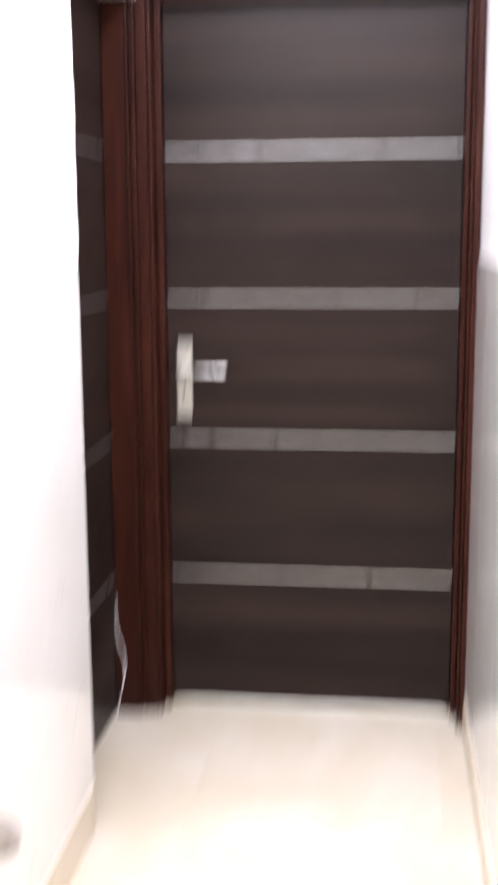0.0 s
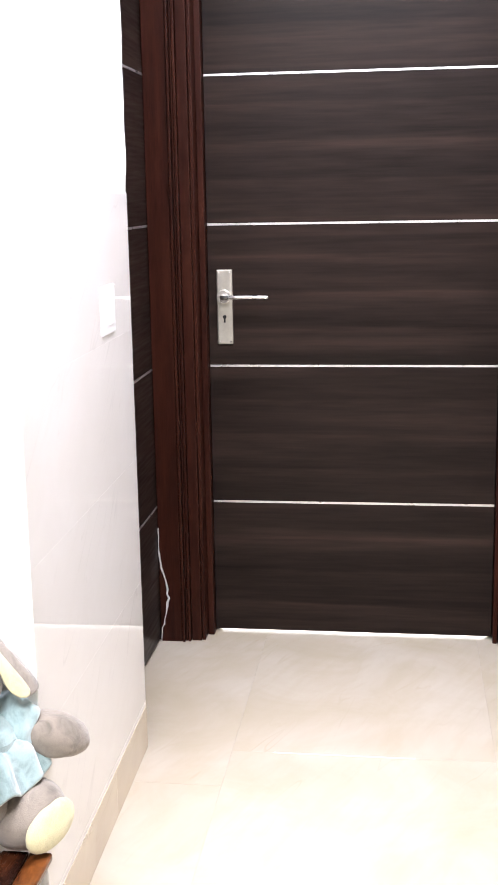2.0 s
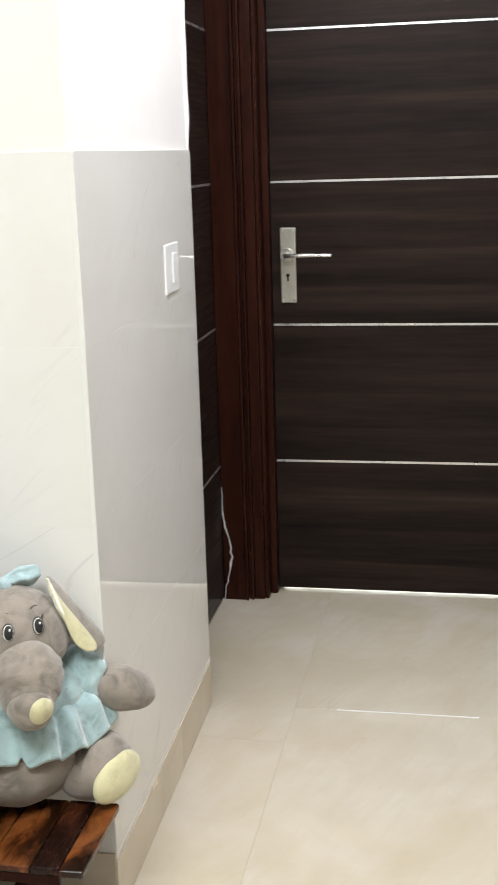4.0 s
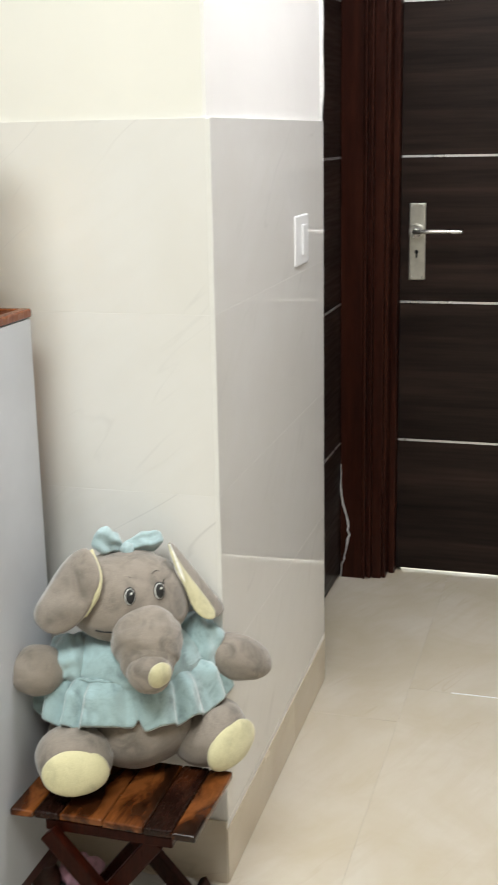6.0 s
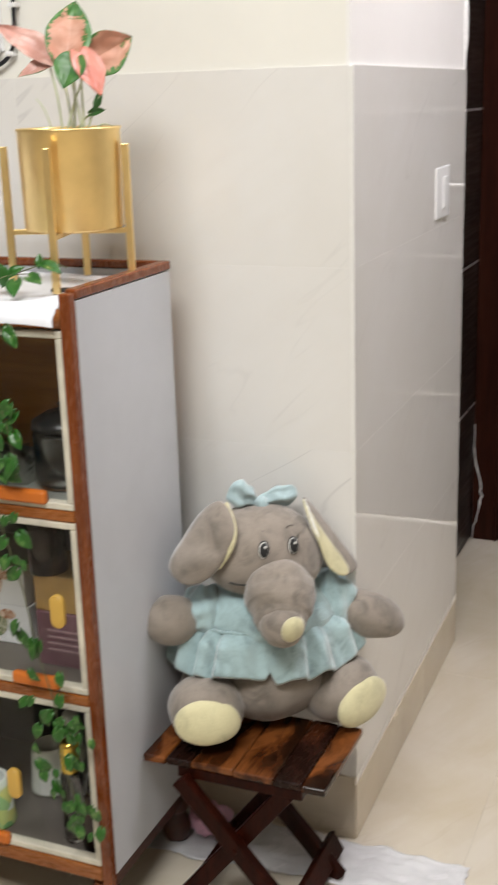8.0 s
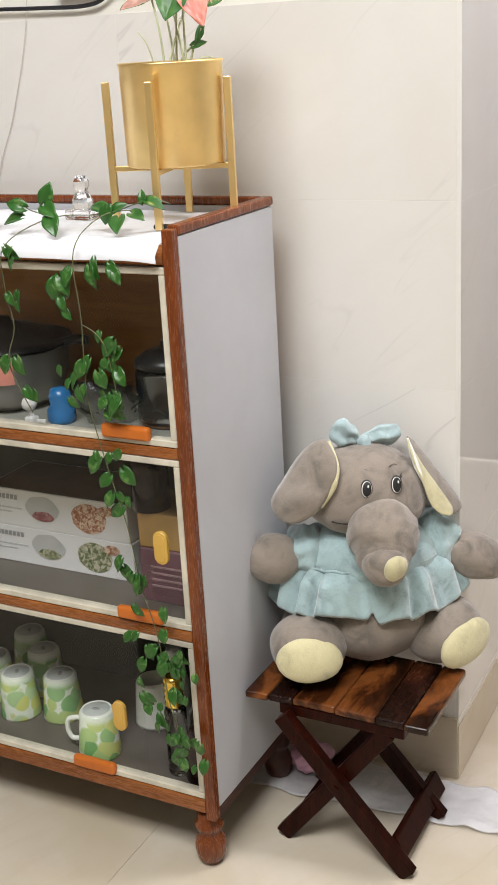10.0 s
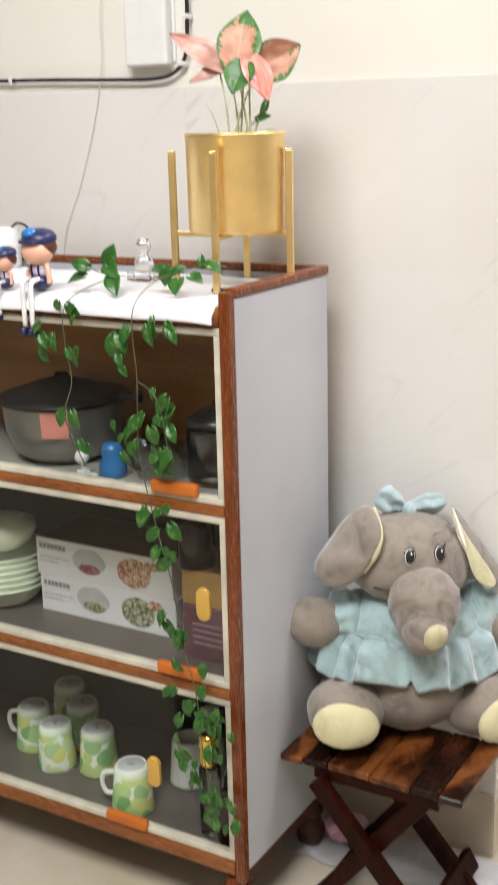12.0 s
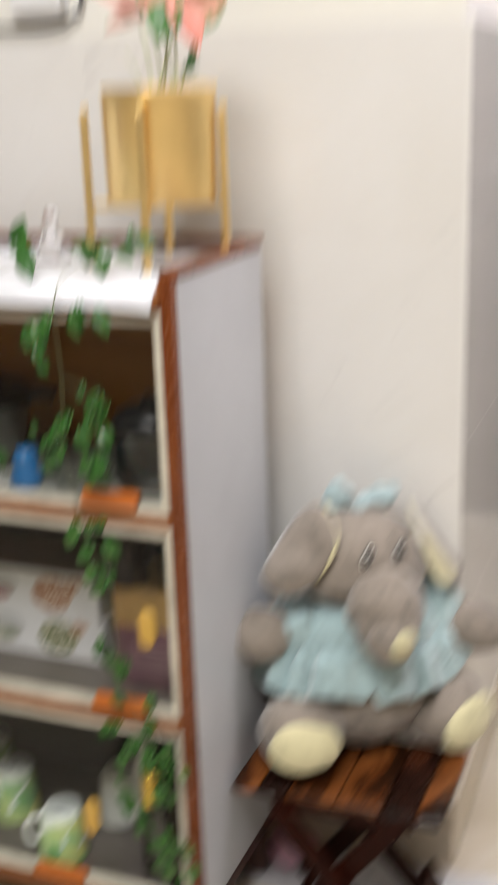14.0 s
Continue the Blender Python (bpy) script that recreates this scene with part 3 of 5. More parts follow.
def cabinet():
    """A low display cabinet of three glazed tiers on turned ball feet."""
    root = thing("display_cabinet", (0, 0, 0), "low three-tier wooden display cabinet with sliding glass fronts", "cabinet")
    for x0, x1 in ((CX1 - 0.016, CX1), (CX0, CX0 + 0.016)):
        part("side_panel", boxed(x0, x1, CY0 + 0.019, CY1, 0.118, 1.062, 0.001, 1), M_LAMINATE, root, "pale grey laminate side")
        part("side_plinth", boxed(x0, x1, CY0 + 0.019, CY1, 0.098, 0.117), M_CAB_DARK, root)
        part("post", boxed(x0 - 0.001, x1 + 0.001, CY0, CY0 + 0.018, 0.10, 1.074, 0.003, 3), M_CAB_WOOD, root, "varnished red-brown front post")
        part("top_edging", boxed(x0 - 0.002, x1 + 0.002, CY0 + 0.0185, CY1 + 0.004, 1.063, 1.078, 0.004, 3), M_CAB_WOOD, root, "rounded brown edging")
    inner0, inner1 = CX0 + 0.017, CX1 - 0.0175
    part("back_panel", boxed(inner0, inner1, CY1 - 0.012, CY1, 0.730, 1.033), M_BACK, root, "brown plywood back")
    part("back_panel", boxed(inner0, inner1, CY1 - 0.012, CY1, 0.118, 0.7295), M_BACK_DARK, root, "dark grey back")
    part("back_edging", boxed(inner0, inner1, CY1 - 0.012, CY1 + 0.004, 1.064, 1.078, 0.004, 3), M_CAB_WOOD, root)
    part("back_rim", boxed(inner0, inner1, CY1 - 0.012, CY1, 1.0335, 1.0635), M_LAMINATE, root)
    part("top_board", boxed(inner0, inner1, CY0 + 0.004, CY1 - 0.0125, 1.036, 1.0525, 0.002, 1), M_LAMINATE, root)
    bm = bmesh.new()
    bmesh.ops.create_cone(bm, cap_ends=True, segments=20, radius1=0.016, radius2=0.016, depth=inner1 - inner0, matrix=pose((inner0 + inner1) / 2, CY0 + 0.012, 1.0375, 0, 90, 0))
    part("top_rail", bm, M_CAB_RAIL, root, "rounded brown front rail", True)
    for z0, z1 in ((0.733, 0.750), (0.429, 0.447), (0.112, 0.138)):
        part("rail", boxed(inner0, inner1, CY0 + 0.001, CY0 + 0.017, z0, z1, 0.002, 2), M_CAB_RAIL, root, "varnished brown rail")
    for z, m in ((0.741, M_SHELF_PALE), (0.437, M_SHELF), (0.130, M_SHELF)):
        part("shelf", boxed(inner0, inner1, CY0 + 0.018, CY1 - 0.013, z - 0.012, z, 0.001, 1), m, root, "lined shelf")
    for z0, z1, edge in ((0.751, 1.0205, None), (0.448, 0.732, None), (0.139, 0.428, -0.453)):
        trim = bmesh.new()
        block(trim, inner0, inner1, CY0 + 0.002, CY0 + 0.019, z1 - 0.011, z1, 0.0015, 1)
        block(trim, inner0, inner1, CY0 + 0.002, CY0 + 0.019, z0, z0 + 0.011, 0.0015, 1)
        block(trim, inner1 - 0.011, inner1, CY0 + 0.0025, CY0 + 0.0185, z0 + 0.0112, z1 - 0.0112, 0.0015, 1)
        block(trim, inner0, inner0 + 0.011, CY0 + 0.0025, CY0 + 0.0185, z0 + 0.0112, z1 - 0.0112, 0.0015, 1)
        part("tier_trim", trim, M_TRIM, root, "cream painted inner trim")
        right = edge if edge else inner1 - 0.012
        pane = part("pane", boxed(inner0 + 0.012, right, CY0 + 0.009, CY0 + 0.0125, z0 + 0.012, z1 - 0.012), M_PANE, root, "clear sliding glass pane")
        pane.visible_shadow = False
    for x, z in ((-0.430, 0.769), (-0.434, 0.4615), (-0.558, 0.152)):
        part("glass_stop", boxed(x - 0.043, x + 0.043, CY0 - 0.006, CY0 + 0.0085, z - 0.011, z + 0.011, 0.0062, 4), M_ORANGE, root, "orange plastic glass stop")
    for x, z in ((-0.388, 0.583), (-0.499, 0.259)):
        pull = part("finger_pull", capsule(x, z, 0.0125, 0.0275, CY0 + 0.002, CY0 + 0.0088), M_YELLOW, root, "mustard yellow oval finger pull")
        part("recess", capsule(x, z, 0.0085, 0.0235, CY0 + 0.0012, CY0 + 0.003), M_YELLOW, pull)
    for x in (CX1 - 0.027, CX0 + 0.027):
        for y, m in ((CY0 + 0.026, M_CAB_WOOD), (CY1 - 0.030, M_CAB_DARK)):
            bm = bmesh.new()
            lathe(bm, [(0, 0), (0.016, 0.0), (0.0235, 0.012), (0.027, 0.03), (0.0255, 0.046), (0.019, 0.058), (0.0175, 0.064), (0.024, 0.070), (0.0245, 0.078), (0.019, 0.084), (0.019, 0.10), (0, 0.10)], (x, y, 0), 24)
            part("ball_foot", bm, m, root, "turned wooden ball foot", True)
    bm = bmesh.new()
    block(bm, inner1 - 0.024, inner1 - 0.006, CY0 + 0.03, CY0 + 0.034, 0.925, 0.931, 0.001, 1)
    block(bm, inner1 - 0.022, inner1 - 0.004, CY0 + 0.03, CY0 + 0.034, 0.913, 0.918, 0.001, 1)
    part("shelf_clip", bm, M_WHITE, root, "small white plastic clip")
    return root


cabinet()


def top_paper():
    """A creased white sheet over the cabinet top, its front edge hanging over the rail."""
    bm = bmesh.new()
    nx, ny = 60, 26
    x0, x1 = CX0 + 0.03, CX1 - 0.022
    grid = []
    for i in range(nx + 1):
        x = x0 + (x1 - x0) * i / nx
        hang = 0.008 + 0.010 * noise.noise(Vector((x * 6, 2, 0))) + 0.005 * max(0, (x + 0.6) / 0.25)
        row = []
        for k in range(ny + 1):
            s = k / ny
            flat = 0.2705
            d = s * (flat + 0.018 + hang)
            if d < flat:
                y, z = CY1 - 0.032 - d + 0.006 * math.sin(i * 0.2), 1.0550
            elif d < flat + 0.018:
                a = (d - flat) / 0.018 * math.pi / 2
                y, z = CY1 - 0.032 - flat - 0.0235 * math.sin(a), 1.0550 - 0.016 * (1 - math.cos(a))
            else:
                y, z = CY1 - 0.0555 - flat - 0.002, 1.0390 - (d - flat - 0.018)
            y = min(y, CY1 - 0.016)
            bumpy = 0.0022 * (noise.noise(Vector((x * 17, d * 17, 0.5))) + 0.4)
            row.append(bm.verts.new((x, y - (0.5 * bumpy if d >= flat else 0), z + (max(0, bumpy) if d < flat else 0))))
        grid.append(row)
    for a, b in zip(grid, grid[1:]):
        for k in range(ny):
            bm.faces.new((a[k], a[k + 1], b[k + 1], b[k])).smooth = True
    out = bmesh.ops.extrude_face_region(bm, geom=list(bm.faces))
    for v in out["geom"]:
        if isinstance(v, bmesh.types.BMVert):
            v.co += Vector((0, 0, 0.0006))
    return bm


tagged(part("paper_sheet", top_paper(), M_PAPER), "creased white paper sheet covering the cabinet top", "paper")


# ---- planter ----
def leaf_mesh(name, length, width, mats, fold=0.25, droop=0.35, heart=0.22, n=10, edge_width=0.0, seed=0.0, m=3):
    """A leaf from its stalk along +y: heart-shaped or pointed, folded on its midrib, drooping to the tip, with a thin body."""
    bm = bmesh.new()
    rows = []
    for i in range(n + 1):
        t = i / n
        half = width / 2 * 1.22 * (math.sin(math.pi * min(1.0, t * 0.90 + 0.10)) ** 0.80) * (1 - 0.42 * t)
        if i in (0, n):
            half = width * (0.13 if i == 0 else 0.008)
        row = []
        for k in range(-m, m + 1):
            s = k / m
            back = -heart * length * abs(s) ** 1.6 * max(0, 1 - t * 2.6)
            wave = 0.035 * length * noise.noise(Vector((t * 4 + seed, s * 2, seed)))
            row.append(bm.verts.new((half * s, t * length + back, fold * half * abs(s) * 1.0 - droop * length * t * t + wave)))
        rows.append(row)
    for i, (a, b) in enumerate(zip(rows, rows[1:])):
        for k in range(2 * m):
            f = bm.faces.new((a[k], b[k], b[k + 1], a[k + 1]))
            f.smooth = True
            t, s = (i + 0.5) / n, (k + 0.5 - m) / m
            patchy = noise.noise(Vector((t * 3.2 + seed, s * 1.1 + seed, seed))) + 0.45 * noise.noise(Vector((t * 30, s * 4.0, seed)))
            f.material_index = 1 if edge_width and max(abs(s), 1.25 * t - 0.25) + 0.42 * patchy > 1.18 - 0.75 * edge_width else 0
    out = bmesh.ops.extrude_face_region(bm, geom=list(bm.faces))
    for v in out["geom"]:
        if isinstance(v, bmesh.types.BMVert):
            v.co.z -= 0.0007
    me = bpy.data.meshes.new(name)
    bm.normal_update()
    bm.to_mesh(me)
    bm.free()
    for m in mats:
        me.materials.append(m)
    return me


def put_leaf(me, parent, at, ahead, up, size=1.0, name="leaf"):
    y = Vector(ahead).normalized()
    z = Vector(up)
    z = (z - y * z.dot(y)).normalized()
    m = Matrix((y.cross(z), y, z)).transposed().to_4x4()
    m.translation = at
    ob = new(name, me)
    ob.parent = parent
    ob.matrix_basis = m @ Matrix.Diagonal((size, size, size, 1))
    return ob


def planter():
    """A brass pot in a four-legged brass stand; x and y in the stand's own axes, one leg at each side."""
    root = thing("pot_stand", (-0.426, 2.112, 1.0575), "brushed brass pot stand with four square legs on the cabinet", "plant stand", turn=16.0)
    reach = 0.0945
    for a in range(4):
        c, s = math.cos(a * math.pi / 2), math.sin(a * math.pi / 2)
        bm = bar(bmesh.new(), (reach * c, reach * s, 0.0), (reach * c, reach * s, 0.210), 0.0105, 0.0105, 0.001, (c, s, 0))
        part("leg", bm, M_BRASS, root)
        bm = bar(bmesh.new(), (0.004 * c, 0.004 * s, 0.0815), ((reach - 0.0053) * c, (reach - 0.0053) * s, 0.0815), 0.008, 0.008, 0.0008, (0, 0, 1))
        part("cross_bar", bm, M_BRASS, root)
    pot = thing("flower_pot", (-0.4178, 2.1157, 1.1435), "cylindrical brushed brass flower pot in its stand", "pot")
    bm = lathe(bmesh.new(), [(0, 0), (0.0725, 0.0), (0.0758, 0.003), (0.0775, 0.144), (0.0792, 0.147), (0.0785, 0.150), (0.0755, 0.148), (0.0735, 0.125), (0, 0.125)], steps=48)
    part("pot_wall", bm, M_BRASS, pot)
    bm = lathe(bmesh.new(), [(0.0730, 0.126), (0.05, 0.132), (0, 0.130)], steps=24)
    part("soil", bm, M_SOIL, pot, "dark potting soil")
    plant = thing("pink_leaf_plant", (-0.4178, 2.1157, 1.274), "small potted plant with pink leaves edged green", "plant")
    look_right = Vector((0.83, 0.50, 0))
    toward = Vector((0.50, -0.83, 0))

    def at(h, up, depth):
        return look_right * h + toward * depth + Vector((0, 0, up))

    # leaf: stalk's end, tip, the way its face looks, width over length, green share, colour
    table = (
        (at(0.004, 0.116, 0.02), at(0.024, 0.200, -0.01), at(-0.15, 0.12, 1), 0.74, 0.50, M_PINK_LEAF),
        (at(-0.004, 0.112, 0.01), at(-0.100, 0.172, -0.03), at(-0.35, 0.75, 0.8), 0.36, 0.0, M_PALE_LEAF),
        (at(0.038, 0.112, 0.01), at(0.108, 0.146, 0.0), at(0.25, -0.05, 1), 0.82, 0.32, M_PINK_LEAF),
        (at(0.024, 0.124, 0.04), at(0.054, 0.066, 0.07), at(0.35, 0.45, 0.9), 0.66, 0.06, M_CORAL_LEAF),
        (at(0.018, 0.118, 0.045), at(-0.004, 0.076, 0.064), at(-0.25, 0.55, 1), 0.95, 0.95, M_PINK_EDGE),
        (at(-0.018, 0.112, 0.0), at(-0.070, 0.096, 0.01), at(-0.1, 0.75, 0.7), 0.52, 0.22, M_PALE_LEAF),
        (at(0.052, 0.066, 0.01), at(0.040, 0.040, 0.02), at(0.6, 0.3, 1), 0.42, 0.95, M_PINK_EDGE),
        (at(0.034, 0.038, 0.015), at(0.058, 0.044, 0.02), at(0.1, 0.7, 1), 0.55, 0.95, M_PINK_EDGE),
    )
    for n, (p, tip, up, wide, green, m) in enumerate(table):
        length = (tip - p).length
        d = tip - p
        me = leaf_mesh("pink_leaf", length, length * wide, (m, M_PINK_EDGE), fold=0.3, droop=0.06, heart=0.10, edge_width=green, seed=n * 2.3 + 1, n=56, m=24)
        put_leaf(me, plant, p, d, up)
        foot = Vector((0.018 * math.cos(n * 2.1), 0.018 * math.sin(n * 2.1), 0.0)) + Vector((0.01, 0, -0.004))
        bm = tube(bmesh.new(), [foot, foot * 0.5 + p * 0.5 + Vector((0, 0, 0.008)), p + d.normalized() * 0.004], 0.0020, 8, taper=0.7)
        part("stalk", bm, M_STEM_PALE, plant, "", True)
    for a, b in ((at(-0.045, 0.062, 0.02), at(-0.02, 0.0, 0.02)), (at(0.072, 0.018, 0.0), at(0.03, 0.002, 0.02))):
        bm = tube(bmesh.new(), [b, (a + b) / 2 + Vector((0, 0, 0.012)), a], 0.0016, 6, taper=0.5)
        part("stalk", bm, M_STEM_PALE, plant, "", True)


planter()


# ---- trailing vine ----
def vine():
    root = thing("pothos_vine", (0, 0, 0), "trailing green pothos cutting hanging over the cabinet's glass front", "plant")
    rnd = random.Random(5)
    kinds = [leaf_mesh("vine_leaf", 0.042, 0.033, (M_LEAF,), fold=0.3, droop=0.3, heart=0.3, n=8, seed=s) for s in (1, 4, 7)]
    front = CY0 - 0.016
    stems = {
        "a": [(-0.50, 1.99, 1.083), (-0.56, 1.965, 1.080), (-0.600, front - 0.006, 1.048), (-0.613, front, 0.985), (-0.604, front, 0.925), (-0.622, front, 0.865), (-0.588, front, 0.79)],
        "b": [(-0.42, 2.00, 1.09), (-0.465, 1.97, 1.085), (-0.476, front - 0.006, 1.045), (-0.479, front, 0.94), (-0.482, front, 0.83), (-0.462, front, 0.73), (-0.432, front, 0.62), (-0.416, front, 0.52), (-0.394, front, 0.435), (-0.384, front, 0.33), (-0.362, front, 0.235)],
        "c": [(-0.479, front, 0.935), (-0.452, front - 0.006, 0.925), (-0.437, front - 0.004, 0.90), (-0.430, front, 0.845), (-0.426, front, 0.80)],
        "d": [(-0.50, 1.99, 1.083), (-0.46, 2.0, 1.088), (-0.40, 2.0, 1.105), (-0.372, 2.01, 1.098)],
        "e": [(-0.562, 1.964, 1.086), (-0.59, 1.96, 1.095), (-0.60, 1.955, 1.112)],
    }
    for name, pts in stems.items():
        part("stem", tube(bmesh.new(), pts, 0.0009, 6), M_STEM, root, "", True)

    def cluster(x, y, z, count, spread, size, rise=0.0):
        for _ in range(count):
            p = Vector((x + rnd.uniform(-1.5, 1.5) * spread, y + rnd.uniform(-0.006, 0.004), z + rnd.uniform(-1.4, 1.4) * spread))
            ahead = Vector((rnd.uniform(-0.9, 0.9), rnd.uniform(-0.5, 0.1), -1 + rise + rnd.uniform(-0.3, 0.3)))
            up = Vector((rnd.uniform(-0.5, 0.5), -1, rnd.uniform(0.1, 0.7)))
            put_leaf(rnd.choice(kinds), root, p, ahead, up, size * rnd.uniform(0.65, 1.25))

    for x, z, count, spread in ((-0.607, 1.03, 3, 0.012), (-0.613, 0.985, 2, 0.012), (-0.648, 0.978, 2, 0.01), (-0.655, 1.005, 1, 0.005), (-0.615, 0.875, 1, 0.006), (-0.590, 0.82, 1, 0.006),
                                (-0.507, 1.0, 2, 0.008), (-0.510, 0.965, 2, 0.01), (-0.440, 1.025, 4, 0.014), (-0.437, 0.925, 3, 0.012), (-0.434, 0.88, 2, 0.01), (-0.430, 0.85, 3, 0.012), (-0.428, 0.82, 3, 0.01),
                                (-0.500, 0.865, 3, 0.014), (-0.502, 0.83, 3, 0.012), (-0.455, 0.735, 3, 0.012), (-0.440, 0.695, 3, 0.012), (-0.432, 0.665, 1, 0.008),
                                (-0.418, 0.555, 4, 0.018), (-0.412, 0.525, 2, 0.012), (-0.402, 0.455, 5, 0.02), (-0.385, 0.42, 4, 0.018), (-0.376, 0.38, 4, 0.018), (-0.390, 0.335, 4, 0.02), (-0.372, 0.29, 3, 0.014), (-0.362, 0.245, 3, 0.012), (-0.346, 0.275, 2, 0.010), (-0.345, 0.225, 2, 0.012), (-0.352, 0.33, 2, 0.012), (-0.353, 0.40, 2, 0.012)):
        cluster(x, front - 0.003, z, count + (2 if z < 0.47 else 1), spread * 1.45, 0.58 if z > 0.47 else 0.50)
    # the few leaves that stand up over the paper
    for p, d, up, size in (((-0.562, 1.965, 1.105), (0.45, -0.1, 1), (0.45, -1, 0.15), 0.92), ((-0.595, 1.955, 1.098), (-0.5, -0.2, 0.2), (0.4, -1, 0.5), 0.85), ((-0.556, 1.955, 1.100), (0.8, -0.5, -0.25), (0.3, -0.9, 0.7), 0.98),
                           ((-0.540, 1.945, 1.086), (0.5, -0.6, -0.5), (0.2, -0.9, 0.7), 1.05), ((-0.60, 1.95, 1.083), (-1, -0.2, -0.1), (0, -0.7, 1), 0.95), ((-0.470, 1.985, 1.092), (-0.9, 0.1, 0.35), (0, -0.6, 1), 0.9),
                           ((-0.462, 1.98, 1.096), (-0.2, -0.2, -1), (0.3, -1, 0.2), 0.8), ((-0.440, 1.975, 1.082), (0.3, -0.8, -0.3), (0, -0.6, 1), 1.0), ((-0.420, 1.98, 1.088), (1, -0.4, -0.1), (0, -0.6, 1), 0.8), ((-0.398, 1.99, 1.105), (0.9, 0, -0.2), (0.1, -0.5, 1), 0.85), ((-0.405, 1.99, 1.103), (-0.2, 0, 1), (0.2, -1, 0), 0.55), ((-0.455, 1.985, 1.09), (0.8, 0.2, 0.6), (0, -0.8, 0.7), 0.7)):
        put_leaf(kinds[0], root, p, d, up, size * 0.78)


vine()


# ---- stool ----
SEAT = 0.285


def stool():
    """A small folding stool: five slats on two crossed leg frames joined by flat stretchers."""
    root = thing("folding_stool", (-0.16, 2.15, 0.0), "small dark-stained folding stool with mottled brown slats", "stool")
    cuts = ((-0.160, -0.1185, 0.103, M_SLAT), (-0.1177, -0.0750, 0.100, M_SLAT_DARK), (-0.0742, 0.0005, 0.097, M_SLAT), (0.0013, 0.0715, 0.099, M_SLAT), (0.0723, 0.1205, 0.1, M_SLAT_DARK), (0.1213, 0.161, 0.104, M_SLAT))
    for n, (x0, x1, reach, m) in enumerate(cuts):
        bm = boxed(x0, x1, -reach, 0.098, SEAT - 0.0135, SEAT, 0.0035, 3)
        for v in bm.verts:
            t = (v.co.x - (x0 + x1) / 2) / (x1 - x0)
            v.co.z += 0.0025 * math.cos(t * 3.1) - 0.001 + 0.0012 * noise.noise(v.co * 20)
            if abs(v.co.y) > 0.09:
                v.co.y += 0.003 * noise.noise(Vector((v.co.x * 30, n, 0)))
        part("slat", bm, m, root, "dark stained slat" if m is M_SLAT_DARK else "")
    for y in (-0.0845, 0.072):
        part("seat_rail", boxed(-0.100, 0.120, y - 0.011, y + 0.011, SEAT - 0.034, SEAT - 0.0145, 0.002, 2), M_LEG, root)
    for y, lean in ((-0.106, 1), (0.058, 1), (-0.085, -1), (0.080, -1)):
        bm = bar(bmesh.new(), (-lean * 0.090, y, SEAT - 0.030), (lean * 0.118 + 0.011, y, 0.005), 0.029, 0.020, 0.002, (0, 1, 0))
        part("leg", bm, M_LEG, root)
    part("stretcher", bar(bmesh.new(), (0.107, -0.098, 0.041), (0.107, 0.110, 0.041), 0.014, 0.040, 0.003, (-0.55, 0, 1)), M_LEG, root, "flat dark stretcher between the legs")
    part("stretcher", bar(bmesh.new(), (-0.078, -0.062, 0.052), (-0.078, 0.070, 0.052), 0.012, 0.036, 0.003, (0.6, 0, 1)), M_LEG, root)
    for y in (-0.0955, 0.069):
        bm = bmesh.new()
        bmesh.ops.create_cone(bm, cap_ends=True, segments=12, radius1=0.005, radius2=0.005, depth=0.046, matrix=pose(0.006, y, 0.143, 90, 0, 0))
        part("pivot_bolt", bm, M_LEG, root)


stool()


# ---- stuffed toy ----
def sausage(bm, spine, radii, mat=0, sides=24, per=7, cap=None):
    """A soft limb: rings of varying radius along a smooth spine, closed by domes; cap paints the far end."""
    pts = [Vector(p) for p in spine]
    path, rad = [], []
    for i in range(len(pts) - 1):
        p0, p1, p2, p3 = pts[max(i - 1, 0)], pts[i], pts[i + 1], pts[min(i + 2, len(pts) - 1)]
        for k in range(per):
            t = k / per
            path.append(0.5 * ((2 * p1) + (p2 - p0) * t + (2 * p0 - 5 * p1 + 4 * p2 - p3) * t * t + (3 * p1 - p0 - 3 * p2 + p3) * t ** 3))
            rad.append(radii[i] + (radii[i + 1] - radii[i]) * t)
    path.append(pts[-1])
    rad.append(radii[-1])
    d0, d1 = (path[0] - path[1]).normalized(), (path[-1] - path[-2]).normalized()
    head = [(path[0] + d0 * rad[0] * math.sin(a), rad[0] * math.cos(a)) for a in (1.35, 1.0, 0.6, 0.25)]
    tail = [(path[-1] + d1 * rad[-1] * 0.75 * math.sin(a), rad[-1] * math.cos(a)) for a in (0.25, 0.6, 1.0, 1.35)]
    full = head + list(zip(path, rad)) + tail
    ref = Vector((1, 0, 0))
    rings = []
    for i, (p, r) in enumerate(full):
        d = (full[min(i + 1, len(full) - 1)][0] - full[max(i - 1, 0)][0]).normalized()
        s = (ref - d * ref.dot(d)).normalized()
        u = d.cross(s)
        rings.append([bm.verts.new(p + r * (1 + 0.05 * noise.noise(p * 30 + Vector((k * 0.2, 0, 0)))) * (math.cos(2 * math.pi * k / sides) * s + math.sin(2 * math.pi * k / sides) * u)) for k in range(sides)])
    for i, (a, b) in enumerate(zip(rings, rings[1:])):
        for k in range(sides):
            f = bm.faces.new((a[k], a[(k + 1) % sides], b[(k + 1) % sides], b[k]))
            f.smooth, f.material_index = True, (cap if cap is not None and i >= len(rings) - 5 else mat)
    for ring, m in ((rings[0][::-1], mat), (rings[-1], cap if cap is not None else mat)):
        f = bm.faces.new(ring)
        f.smooth, f.material_index = True, m


